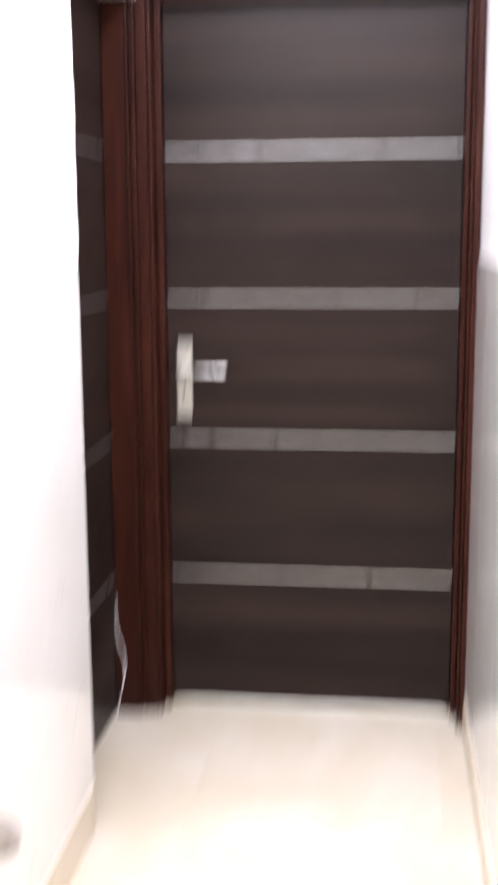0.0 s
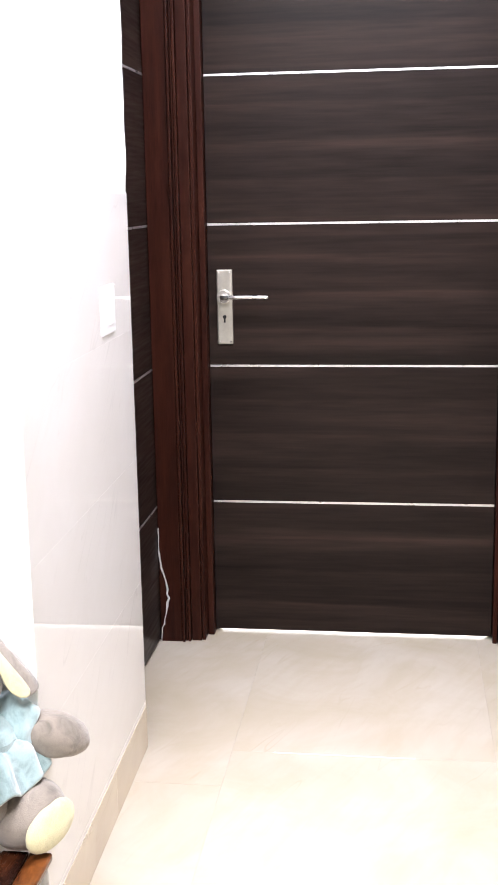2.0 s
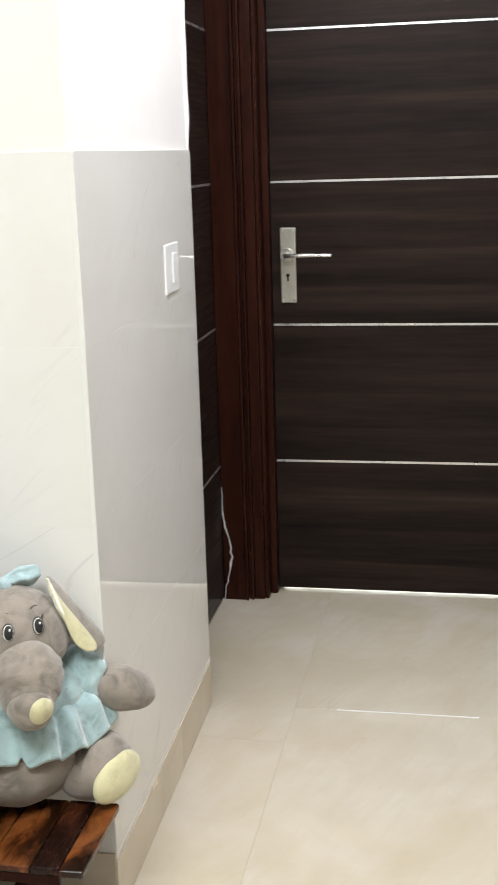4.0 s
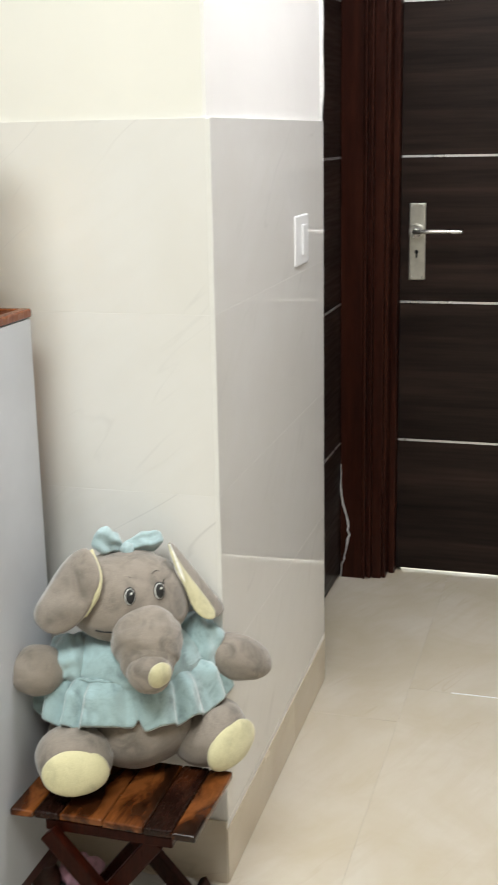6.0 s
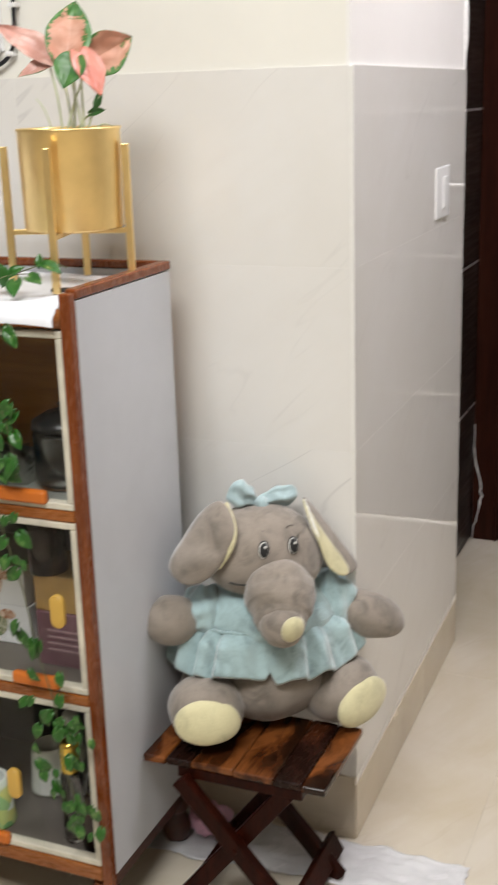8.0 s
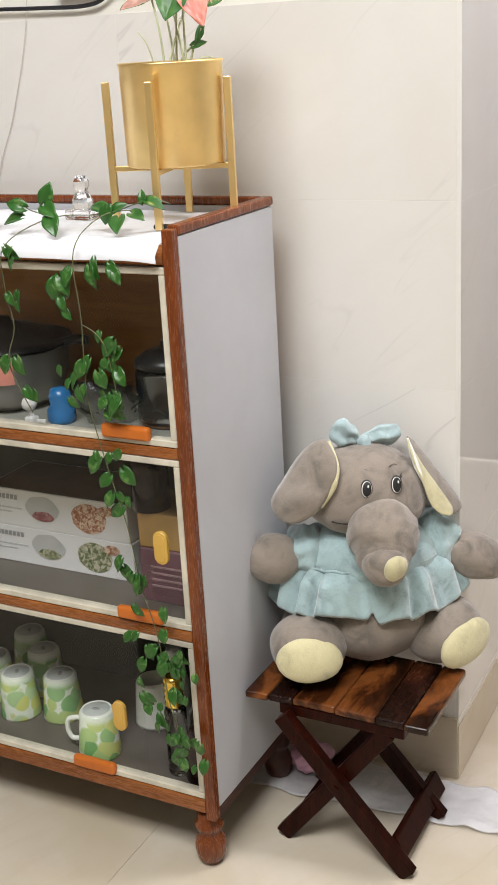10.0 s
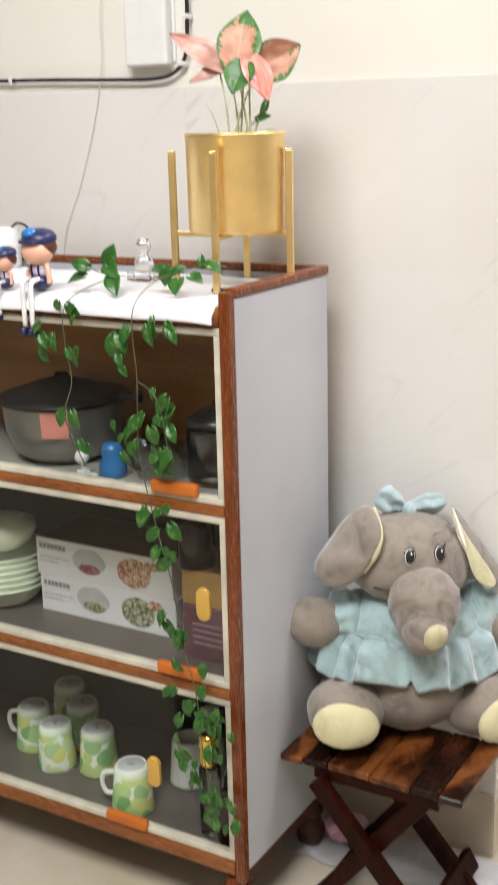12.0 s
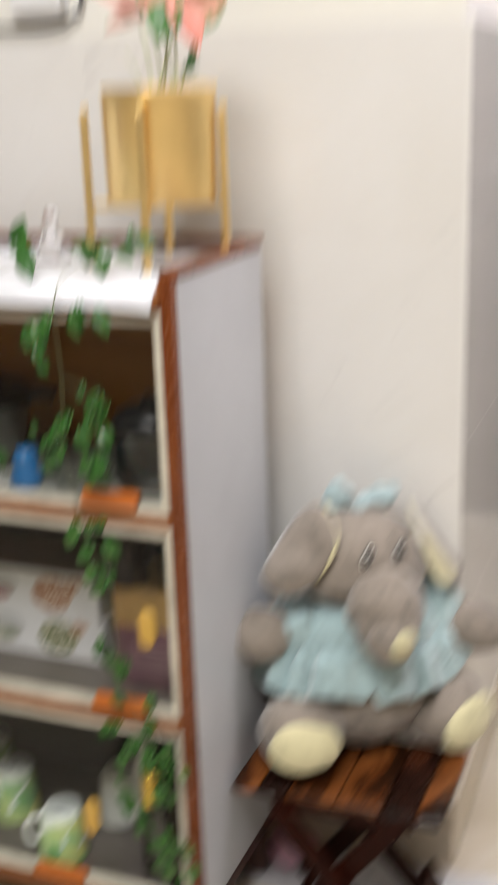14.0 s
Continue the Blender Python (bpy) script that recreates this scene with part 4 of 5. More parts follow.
def stuffed_elephant():
    """A seated soft toy: x across its body, -y to its front, z up."""
    root = thing("stuffed_elephant", (-0.175, 2.235, SEAT), "grey stuffed elephant in a pale aqua dress on the stool", "soft toy", turn=36.1)

    def soft(name, material, *blobs, parent=root, label=""):
        bm = bmesh.new()
        for at, size, turn, wobble, seed in blobs:
            blob(bm, at, size, turn, 0, wobble, seed, (36, 24))
        return part(name, bm, material, parent, label)

    soft("body", M_PLUSH_GREY, ((0.012, 0.026, 0.110), (0.130, 0.088, 0.118), (0, 4, 0), 0.05, 1), ((0.008, -0.010, 0.082), (0.098, 0.080, 0.076), (0, 0, 0), 0.05, 6), label="rounded grey plush belly")

    # head: one dome, fuller at the cheeks
    HC, HS = Vector((0.007, 0.008, 0.305)), Vector((0.105, 0.085, 0.081))

    def dome(c):
        low = max(0.0, -c.z)
        return (c.x * (1 + 0.12 * low), c.y * (1 + 0.10 * low), c.z * (1 - 0.12 * low))

    bm = bmesh.new()
    blob(bm, HC, HS, (0, 6, 0), 0, 0.035, 2, (44, 30), shape=dome)
    head = part("head", bm, M_PLUSH_GREY, root, "domed grey plush head")

    # trunk: broad at the face, curling forward to a pale tip
    bm = bmesh.new()
    sausage(bm, [(0.015, -0.044, 0.274), (0.014, -0.066, 0.267), (0.012, -0.080, 0.257), (0.010, -0.092, 0.246), (0.006, -0.104, 0.235)], [0.042, 0.058, 0.0605, 0.056, 0.046], sides=40)
    for v in bm.verts:
        crease = noise.noise(Vector((v.co.x * 16, v.co.y * 26, v.co.z * 70))) + 0.6 * noise.noise(Vector((v.co.x * 60, v.co.y * 50, v.co.z * 50)))
        v.co += (v.co - Vector((0.011, -0.075, 0.257))).normalized() * 0.0026 * crease
    blob(bm, (0.003, -0.127, 0.229), (0.0375, 0.036, 0.0345), (10, 0, 0), 0, 0.05, 8, (32, 20))
    part("trunk", bm, M_PLUSH_GREY, head, "drooping grey plush trunk")
    soft("trunk_tip", M_PLUSH_YELLOW, ((0.0120, -0.1545, 0.2330), (0.0215, 0.0125, 0.0225), (12, 0, 20), 0.03, 9), parent=head, label="pale yellow trunk tip")

    for name_at, size, turn, seed in (((-0.156, 0.002, 0.203), (0.050, 0.043, 0.043), (0, 8, 10), 10), ((0.192, 0.002, 0.166), (0.068, 0.042, 0.040), (0, 22, -8), 11)):
        soft("arm", M_PLUSH_GREY, (name_at, size, turn, 0.06, seed), label="stubby grey plush arm")

    # dress: bodice, sleeves and gathered skirt
    dress = soft("dress", M_PLUSH_BLUE, ((0.012, 0.016, 0.192), (0.122, 0.094, 0.066), (0, 4, 0), 0.05, 14), label="pale aqua plush bodice")
    for at, size, turn, seed in (((-0.100, 0.016, 0.208), (0.037, 0.050, 0.040), (0, 22, 0), 12), ((0.126, 0.022, 0.200), (0.052, 0.054, 0.052), (0, 24, 0), 13)):
        bm = bmesh.new()
        blob(bm, at, size, turn, 0, 0.22, seed, (48, 32), shape=lambda c: (c.x, c.y * (1 + 0.05 * math.sin(c.x * 9 + c.z * 4)), c.z * (1 + 0.06 * math.sin(c.x * 11))))
        part("sleeve", bm, M_PLUSH_BLUE, dress)
    bm = bmesh.new()
    steps, rows = 288, 18
    grid = []
    for i in range(rows + 1):
        t = i / rows
        ring = []
        for k in range(steps):
            a = 2 * math.pi * k / steps
            around = Vector((math.cos(a) * 2.6, math.sin(a) * 2.6, 0.4 * t))
            soft_fold = 1.6 * noise.noise(around)
            phase = a * 15 + 2.2 * math.sin(a * 2 + 0.5) + 1.3 * math.sin(a * 5) + 1.2 * soft_fold
            fine = 0.95 * math.sin(phase) + 0.22 * math.sin(phase * 2 + 1.1)
            gather = fine * (0.62 + 0.9 * abs(noise.noise(around * 2.2 + Vector((0, 0, 5)))))
            split = math.exp(-((a - 4.60) / 0.035) ** 2)
            puff = math.sin(min(1.0, t * 3.0) * math.pi / 2)
            r = 1.02 + 0.16 * puff + 0.20 * t + 0.060 * t * soft_fold + 0.125 * (0.35 + 0.65 * puff) * gather * (1 - 0.30 * t) - 0.11 * t * split
            low = 0.5 + 0.5 * math.tanh((a - 4.60) / 0.05) if math.pi < a < 2 * math.pi else 0.0
            z = 0.192 - 0.066 * t + 0.004 * math.cos(a) * t - 0.003 * math.sin(a) * t + 0.005 * t * soft_fold + 0.009 * t * gather + 0.012 * t * split - 0.016 * t * low
            ring.append(bm.verts.new((0.008 + 0.125 * r * math.cos(a), 0.018 + 0.086 * r * math.sin(a), z)))
        grid.append(ring)
    for drop, pull in ((0.005, 0.985), (-0.003, 0.94), (-0.03, 0.88)):
        grid.append([bm.verts.new((0.014 + (v.co.x - 0.014) * pull, 0.018 + (v.co.y - 0.018) * pull, v.co.z - drop)) for v in grid[rows]])
    for a, b in zip(grid, grid[1:]):
        for k in range(steps):
            bm.faces.new((a[k], b[k], b[(k + 1) % steps], a[(k + 1) % steps])).smooth = True
    part("skirt", bm, M_PLUSH_BLUE, dress, "gathered aqua plush skirt")
    seam = [(0.010 + 0.129 * math.cos(a), 0.018 + 0.092 * math.sin(a), 0.1925 + 0.0014 * math.sin(a * 25)) for a in [2 * math.pi * k / 96 for k in range(97)]]
    part("waist_seam", tube(bmesh.new(), seam, 0.0026, 6, 0, 1), M_PLUSH_BLUE, dress)

    # legs, each ending in a broad pale sole
    def leg(hip, foot, size, turn, seed, sole_size):
        bm = bmesh.new()
        blob(bm, foot, size, turn, 0, 0.04, seed, (36, 24), shape=lambda c: (c.x, max(c.y, -0.86), c.z))
        blob(bm, hip, (size[0] * 0.96, size[1], size[2] * 0.92), (0, 0, turn[2] * 0.5), 0, 0.05, seed + 4, (32, 20))
        one = part("leg", bm, M_PLUSH_GREY, root, "short stuffed grey leg")
        m = pose(*foot, *turn)
        bm = bmesh.new()
        at = m @ Vector((-0.003, -size[1] * 0.80, -size[2] * 0.18))
        blob(bm, at, sole_size, turn, 0, 0.02, seed, (36, 20))
        part("sole", bm, M_PLUSH_YELLOW, one, "pale yellow plush sole")

    leg((-0.088, 0.0, 0.062), (-0.114, -0.052, 0.061), (0.065, 0.066, 0.057), (-12, 4, -6), 15, (0.0555, 0.016, 0.0385))
    leg((0.100, 0.0, 0.055), (0.128, -0.038, 0.052), (0.068, 0.068, 0.053), (-6, -16, 26), 16, (0.0560, 0.017, 0.0375))

    # ears: drooping flaps between an inner and an outer edge, grey outside and pale within
    def flap(inner, outer, thick, s0=0.0, s1=1.0, lift=0.0, rows=30, cols=14, seed=0):
        def along(pts, t):
            pts = [Vector(p) for p in pts]
            k = min(int(t * (len(pts) - 1)), len(pts) - 2)
            t = t * (len(pts) - 1) - k
            p0, p1, p2, p3 = pts[max(k - 1, 0)], pts[k], pts[k + 1], pts[min(k + 2, len(pts) - 1)]
            return 0.5 * ((2 * p1) + (p2 - p0) * t + (2 * p0 - 5 * p1 + 4 * p2 - p3) * t * t + (3 * p1 - p0 - 3 * p2 + p3) * t ** 3)

        bm = bmesh.new()
        ahead = Vector((-0.1, -0.96, 0.2)).normalized()
        sheets = []
        for way in (1, -1):
            sheet = []
            for i in range(rows + 1):
                t = i / rows
                a, b = along(inner, t), along(outer, t)
                end = min(1.0, t / 0.16, (1 - t) / 0.20)
                close = math.sqrt(max(0.0, 1 - (1 - end) ** 2))
                row = []
                for k in range(cols + 1):
                    s = s0 + (s1 - s0) * k / cols
                    s = 0.5 + (s - 0.5) * max(close, 0.03)
                    p = a.lerp(b, s)
                    puff = (max(0.0, math.sin(math.pi * k / cols)) * max(close, 0.0)) ** 0.55
                    dent = 1 + 0.5 * noise.noise(p * 26 + Vector((seed, 0, 0)))
                    row.append(bm.verts.new(p + ahead * (lift + way * thick * puff * (dent if way > 0 else 1))))
                sheet.append(row)
            for a, b in zip(sheet, sheet[1:]):
                for k in range(cols):
                    quad = (a[k], b[k], b[k + 1], a[k + 1])
                    bm.faces.new(quad if way > 0 else quad[::-1]).smooth = True
            sheets.append(sheet)
        bmesh.ops.remove_doubles(bm, verts=bm.verts, dist=0.0003)
        bmesh.ops.recalc_face_normals(bm, faces=bm.faces)
        return bm

    inner = [(-0.058, -0.024, 0.410), (-0.054, -0.054, 0.380), (-0.063, -0.064, 0.349), (-0.082, -0.060, 0.314), (-0.106, -0.046, 0.279)]
    outer = [(-0.074, -0.002, 0.411), (-0.103, 0.004, 0.384), (-0.131, 0.0, 0.349), (-0.158, -0.010, 0.311), (-0.152, -0.022, 0.276)]
    one = part("ear", flap(inner, outer, 0.0135, seed=3), M_PLUSH_GREY, head, "drooping grey plush ear")
    bm = bmesh.new()
    sausage(bm, [Vector(p) + Vector((-0.0005, 0.0045, -0.003)) for p in inner[:4]], [0.0025, 0.0046, 0.0064, 0.0035], sides=12)
    part("ear_lining", bm, M_PLUSH_YELLOW, one, "thin pale yellow ear lining")
    inner = [(0.070, -0.010, 0.399), (0.079, -0.028, 0.360), (0.092, -0.034, 0.325), (0.104, -0.036, 0.289), (0.123, -0.034, 0.262)]
    outer = [(0.083, 0.002, 0.398), (0.114, 0.002, 0.354), (0.144, 0.000, 0.310), (0.169, -0.008, 0.270), (0.161, -0.022, 0.256)]
    one = part("ear", flap(inner, outer, 0.0085, seed=8), M_PLUSH_GREY, head, "drooping grey plush ear")
    part("ear_lining", flap(inner, [Vector(p).lerp(Vector(q), 0.34 + 0.10 * k) for k, (p, q) in enumerate(zip(inner, outer))], 0.0032, lift=0.0092, seed=5), M_PLUSH_YELLOW, one, "pale yellow ear lining")
    bm = bmesh.new()
    sausage(bm, [Vector(p) + Vector((0.004, -0.0055, -0.003)) for p in inner[:3]], [0.0030, 0.0052, 0.0015], sides=12)
    part("ear_trim", bm, M_PLUSH_WHITE, one, "white satin ear edge")

    # bow on the crown: two flat loops pinched at the knot
    def loop(bm, at, size, turn, side, seed):
        blob(bm, at, size, turn, 0, 0.10, seed, (40, 26), shape=lambda c: (c.x, c.y * (0.8 + 0.25 * math.sin(c.z * 5 + seed)), c.z * (0.42 + 0.58 * (0.5 + 0.5 * c.x * side)) + 0.05 * math.sin(c.x * 7 + seed)))

    bm = bmesh.new()
    loop(bm, (-0.020, 0.026, 0.402), (0.029, 0.016, 0.029), (0, 30, 8), -1, 24)
    loop(bm, (0.040, 0.026, 0.394), (0.034, 0.016, 0.024), (0, -6, -8), 1, 27)
    blob(bm, (0.009, 0.018, 0.387), (0.012, 0.014, 0.0125), (0, 0, 0), 0, 0.08, 26, (24, 16))
    part("bow", bm, M_PLUSH_BOW, head, "pale aqua plush bow")

    # embroidered eyes, brows and mouth, lying on the head
    def on_head(x, z, lift=0.0012):
        low = max(0.0, (HC.z - z) / HS.z)
        q = 1 - ((x - HC.x) / (HS.x * (1 + 0.10 * low))) ** 2 - ((z - HC.z) / HS.z) ** 2
        return Vector((x, HC.y - HS.y * (1 + 0.10 * low) * math.sqrt(max(q, 0.02)) * 1.008 - lift, z))

    for side, ex, ez in ((-1, -0.0105, 0.3385), (1, 0.0405, 0.339)):
        p = on_head(ex, ez)
        tilt = (-16, 4, -8 + 26 * ex / 0.04 * 0.5)
        bm = bmesh.new()
        blob(bm, p + Vector((0, 0.001, 0)), (0.0098, 0.0030, 0.0150), tilt, 0, cells=(20, 12))
        eye = part("eye", bm, M_EMB_BLACK, head, "embroidered black eye")
        bm = bmesh.new()
        blob(bm, p + Vector((-0.0002, -0.0007, -0.0002)), (0.0083, 0.0026, 0.0132), tilt, 0, cells=(20, 12))
        part("white_ring", bm, M_PLUSH_WHITE, eye)
        bm = bmesh.new()
        blob(bm, p + Vector((0.0, -0.0016, 0.0002)), (0.0074, 0.0025, 0.0122), tilt, 0, cells=(20, 12))
        part("pupil", bm, M_EMB_BLACK, eye)
        bm = bmesh.new()
        blob(bm, p + Vector((0.0018, -0.0042, 0.0058)), (0.0016, 0.0007, 0.0024), tilt, 0, cells=(10, 8))
        part("glint", bm, M_PLUSH_WHITE, eye)
        bm = bmesh.new()
        tube(bm, [on_head(ex + dx * side, ez + 0.026 + dz) for dx, dz in ((-0.007, -0.001), (0.001, 0.001), (0.007, -0.001))], 0.00055, 5, 0, 4)
        part("brow", bm, M_EMB_BLACK, head)
        bm = bmesh.new()
        for dz in (0.007, 0.010):
            tube(bm, [on_head(ex + side * 0.008, ez + dz), on_head(ex + side * 0.0125, ez + dz + 0.003)], 0.0007, 5, 0, 2)
        part("lash", bm, M_EMB_BLACK, head)
    part("mouth", tube(bmesh.new(), [on_head(x, z) for x, z in ((-0.066, 0.2815), (-0.054, 0.2795), (-0.040, 0.2800))], 0.0012, 5, 0, 4), M_EMB_BLACK, head, "embroidered mouth line")


stuffed_elephant()


# ---- on the cabinet top ----
def seated_figurine(at, scale, turn):
    """A small glazed figurine that sits on the edge with hanging legs, one plain mesh."""
    bm = bmesh.new()
    skin, hair, navy, blue, shirt, white = range(6)
    blob(bm, (0, 0.0, 0.016), (0.021, 0.018, 0.014), mat=navy, cells=(16, 10))
    blob(bm, (0, 0.002, 0.034), (0.016, 0.013, 0.017), mat=shirt, cells=(16, 10))
    blob(bm, (0, -0.002, 0.064), (0.0270, 0.0245, 0.0225), mat=skin, cells=(24, 16))
    blob(bm, (0.001, 0.004, 0.070), (0.0285, 0.0240, 0.0200), mat=hair, cells=(20, 12))
    blob(bm, (0, 0.003, 0.083), (0.0295, 0.0270, 0.0165), (8, 0, 0), navy, cells=(20, 12))
    blob(bm, (0, -0.018, 0.0810), (0.022, 0.014, 0.0042), (14, 0, 0), navy, cells=(16, 8))
    blob(bm, (-0.004, -0.014, 0.0930), (0.013, 0.012, 0.0075), (24, 0, 0), blue, cells=(14, 8))
    for s in (-1, 1):
        tube(bm, [(s * 0.013, 0, 0.046), (s * 0.021, -0.002, 0.032), (s * 0.023, -0.004, 0.014)], 0.0042, 8, skin)
        tube(bm, [(s * 0.008, -0.010, 0.021), (s * 0.009, -0.027, 0.019), (s * 0.0085, -0.032, 0.004), (s * 0.0085, -0.0315, -0.052)], 0.0042, 8, white)
        blob(bm, (s * 0.0085, -0.034, -0.059), (0.006, 0.0085, 0.0075), mat=navy, cells=(12, 8))
        tube(bm, [(s * 0.007, -0.010, 0.026), (s * 0.0075, -0.0105, 0.040), (s * 0.007, -0.006, 0.051)], 0.0016, 6, navy)
    ob = part("figurine", bm, [M_SKIN, M_HAIR, M_NAVY, M_BLUE, M_SHIRT, M_WHITE])
    ob.matrix_world = pose(*at, 0, 0, turn) @ Matrix.Diagonal((scale, scale, scale, 1))
    return ob


tagged(seated_figurine((-0.683, 1.947, 1.0565), 1.0, -4), "glazed seated figurine in a navy cap, larger of two", "figurine", "seated figurines")
tagged(seated_figurine((-0.752, 1.943, 1.0565), 0.70, -4), "glazed seated figurine in a navy cap, smaller of two", "figurine", "seated figurines")


def crystal():
    root = thing("glass_ornament", (-0.600, 2.115, 1.0570), "small clear cut-glass ornament on a square base", "ornament")
    part("base", boxed(-0.024, 0.024, -0.02, 0.02, 0, 0.017, 0.003, 2), M_GLASS, root)
    bm = lathe(bmesh.new(), [(0, 0.0175), (0.015, 0.0175), (0.018, 0.028), (0.013, 0.040), (0.009, 0.044), (0.0125, 0.052), (0.013, 0.060), (0.008, 0.069), (0, 0.071)], steps=9)
    for f in bm.faces:
        f.smooth = False
    part("body", bm, M_GLASS, root)


crystal()
bm = boxed(-0.018, 0.018, -0.004, 0.004, 0, 0.007, 0.003, 2)
pen = part("pen_cap", bm, M_BLACK)
pen.matrix_world = pose(-0.398, 2.035, 1.0575, 0, 0, 25)
tagged(pen, "short black pen cap lying on the paper", "pen cap")


def adapter():
    root = thing("power_adapter", (-0.975, 2.19, 1.0570), "small white adapter with a dark looped lead", "adapter")
    part("body", lathe(bmesh.new(), [(0, 0), (0.030, 0), (0.034, 0.004), (0.033, 0.066), (0.028, 0.074), (0, 0.076)], steps=28), M_WHITE, root, "", True)
    part("lead", tube(bmesh.new(), [(0.024, 0.0, 0.073), (0.036, 0.004, 0.082), (0.056, 0.008, 0.074), (0.066, 0.010, 0.044), (0.066, 0.012, 0.010), (0.060, 0.020, 0.003)], 0.0024, 8), M_CABLE, root, "dark lead", True)


adapter()


# ---- on the back wall ----
WT = W_FACE - 0.008      # face of the wall tiles


def network_box():
    root = thing("network_box", (-0.715, W_FACE, 1.476), "small white wall-mounted fibre network box", "network box")
    part("back_plate", boxed(-0.044, 0.047, -0.006, 0.0, -0.060, 0.070, 0.003, 2), M_WHITE, root)
    part("cover", boxed(-0.047, 0.043, -0.030, -0.0062, -0.066, 0.050, 0.006, 4), M_WHITE, root, "rounded white cover")
    part("connector", boxed(-0.006, 0.007, -0.024, -0.010, 0.0505, 0.066, 0.002, 2), M_GREEN, root, "green fibre connector")
    part("socket", boxed(-0.030, -0.016, -0.022, -0.010, 0.0505, 0.056, 0.001, 1), M_BLACK, root)
    part("patch_lead", tube(bmesh.new(), [(0.0, -0.017, 0.066), (-0.002, -0.018, 0.085), (-0.022, -0.016, 0.105), (-0.050, -0.012, 0.100)], 0.0016, 8), M_GREEN, root, "thin green lead", True)


network_box()


def black_cable():
    root = thing("wall_cable", (0, 0, 0), "black cable clipped along the wall round the network box", "cable")
    y = W_FACE - 0.0135
    pts = [(-2.55, y, 1.41), (-1.6, y, 1.405), (-1.05, y, 1.398), (-0.80, y, 1.390), (-0.715, y, 1.388), (-0.668, y, 1.397), (-0.642, y, 1.425), (-0.636, y, 1.48), (-0.637, y, 1.54), (-0.652, y, 1.588), (-0.690, y, 1.606), (-0.728, y, 1.590), (-0.738, y - 0.006, 1.560), (-0.736, y - 0.006, 1.533)]
    part("lead", tube(bmesh.new(), pts, 0.0036, 10), M_CABLE, root, "", True)
    for x, z, along in ((-0.637, 1.490, 0), (-0.650, 1.412, 0), (-1.045, 1.398, 1), (-1.35, 1.402, 1)):
        w, h = (0.004, 0.007) if along else (0.007, 0.004)
        part("clip", boxed(x - w, x + w, y - 0.006, W_FACE - 0.001, z - h, z + h, 0.0015, 1), M_WHITE, root, "white cable clip")
    thin = thing("thin_wire", (0, 0, 0), "thin pale wire hanging down the wall behind the cabinet", "wire")
    y = W_FACE - 0.012
    part("lead", tube(bmesh.new(), [(-0.700, y - 0.006, 1.607), (-0.762, y, 1.600), (-0.812, y, 1.56), (-0.826, y, 1.50), (-0.828, y, 1.42), (-0.850, y, 1.32), (-0.893, y, 1.20), (-0.942, y, 1.085), (-0.95, y, 0.90)], 0.0007, 6), M_WIRE, thin, "", True)


black_cable()


# ---- inside the cabinet ----
def kettle_pan():
    root = thing("steel_pan", (-0.768, 2.085, 0.7412), "smoky steel cooking pan with a black lid on the shelf", "pan")
    root.scale = (0.88, 0.88, 0.96)
    part("bowl", lathe(bmesh.new(), [(0, 0), (0.070, 0), (0.100, 0.018), (0.116, 0.055), (0.122, 0.105), (0.126, 0.108), (0.120, 0.110), (0, 0.100)], steps=40), M_PAN, root, "smoky grey steel bowl", True)
    part("lid", lathe(bmesh.new(), [(0, 0.158), (0.012, 0.158), (0.016, 0.150), (0.05, 0.142), (0.105, 0.124), (0.130, 0.117), (0.131, 0.1105), (0, 0.1105)], steps=40), M_LID, root, "black domed lid", True)
    part("handle", tube(bmesh.new(), [(0.118, 0.02, 0.112), (0.150, 0.025, 0.120), (0.175, 0.028, 0.118)], 0.009, 10), M_BLACK, root, "", True)
    bm = bmesh.new()
    rows = [[bm.verts.new((0.1225 * math.cos(a) * k, 0.1225 * math.sin(a) * k, z)) for a in [radians(-72 + 5 * i) for i in range(6)]] for z, k in ((0.060, 0.985), (0.085, 1.0), (0.108, 1.03))]
    for a, b in zip(rows, rows[1:]):
        for k in range(5):
            bm.faces.new((a[k], a[k + 1], b[k + 1], b[k]))
    part("sticker", bm, M_CORAL, root, "coral pink paper sticker")


kettle_pan()


def glass_jar():
    root = thing("glass_jar", (-0.435, 2.075, 0.7412), "round clear glass jar with a dark lid", "jar")
    part("body", lathe(bmesh.new(), [(0, 0), (0.050, 0), (0.056, 0.008), (0.056, 0.085), (0.052, 0.095), (0.050, 0.085), (0.051, 0.012), (0, 0.008)], steps=32), M_GLASS, root, "", True)
    part("lid", lathe(bmesh.new(), [(0, 0.135), (0.012, 0.134), (0.012, 0.122), (0.035, 0.118), (0.055, 0.106), (0.056, 0.096), (0, 0.096)], steps=32), M_BLACK, root, "dark lid", True)


glass_jar()


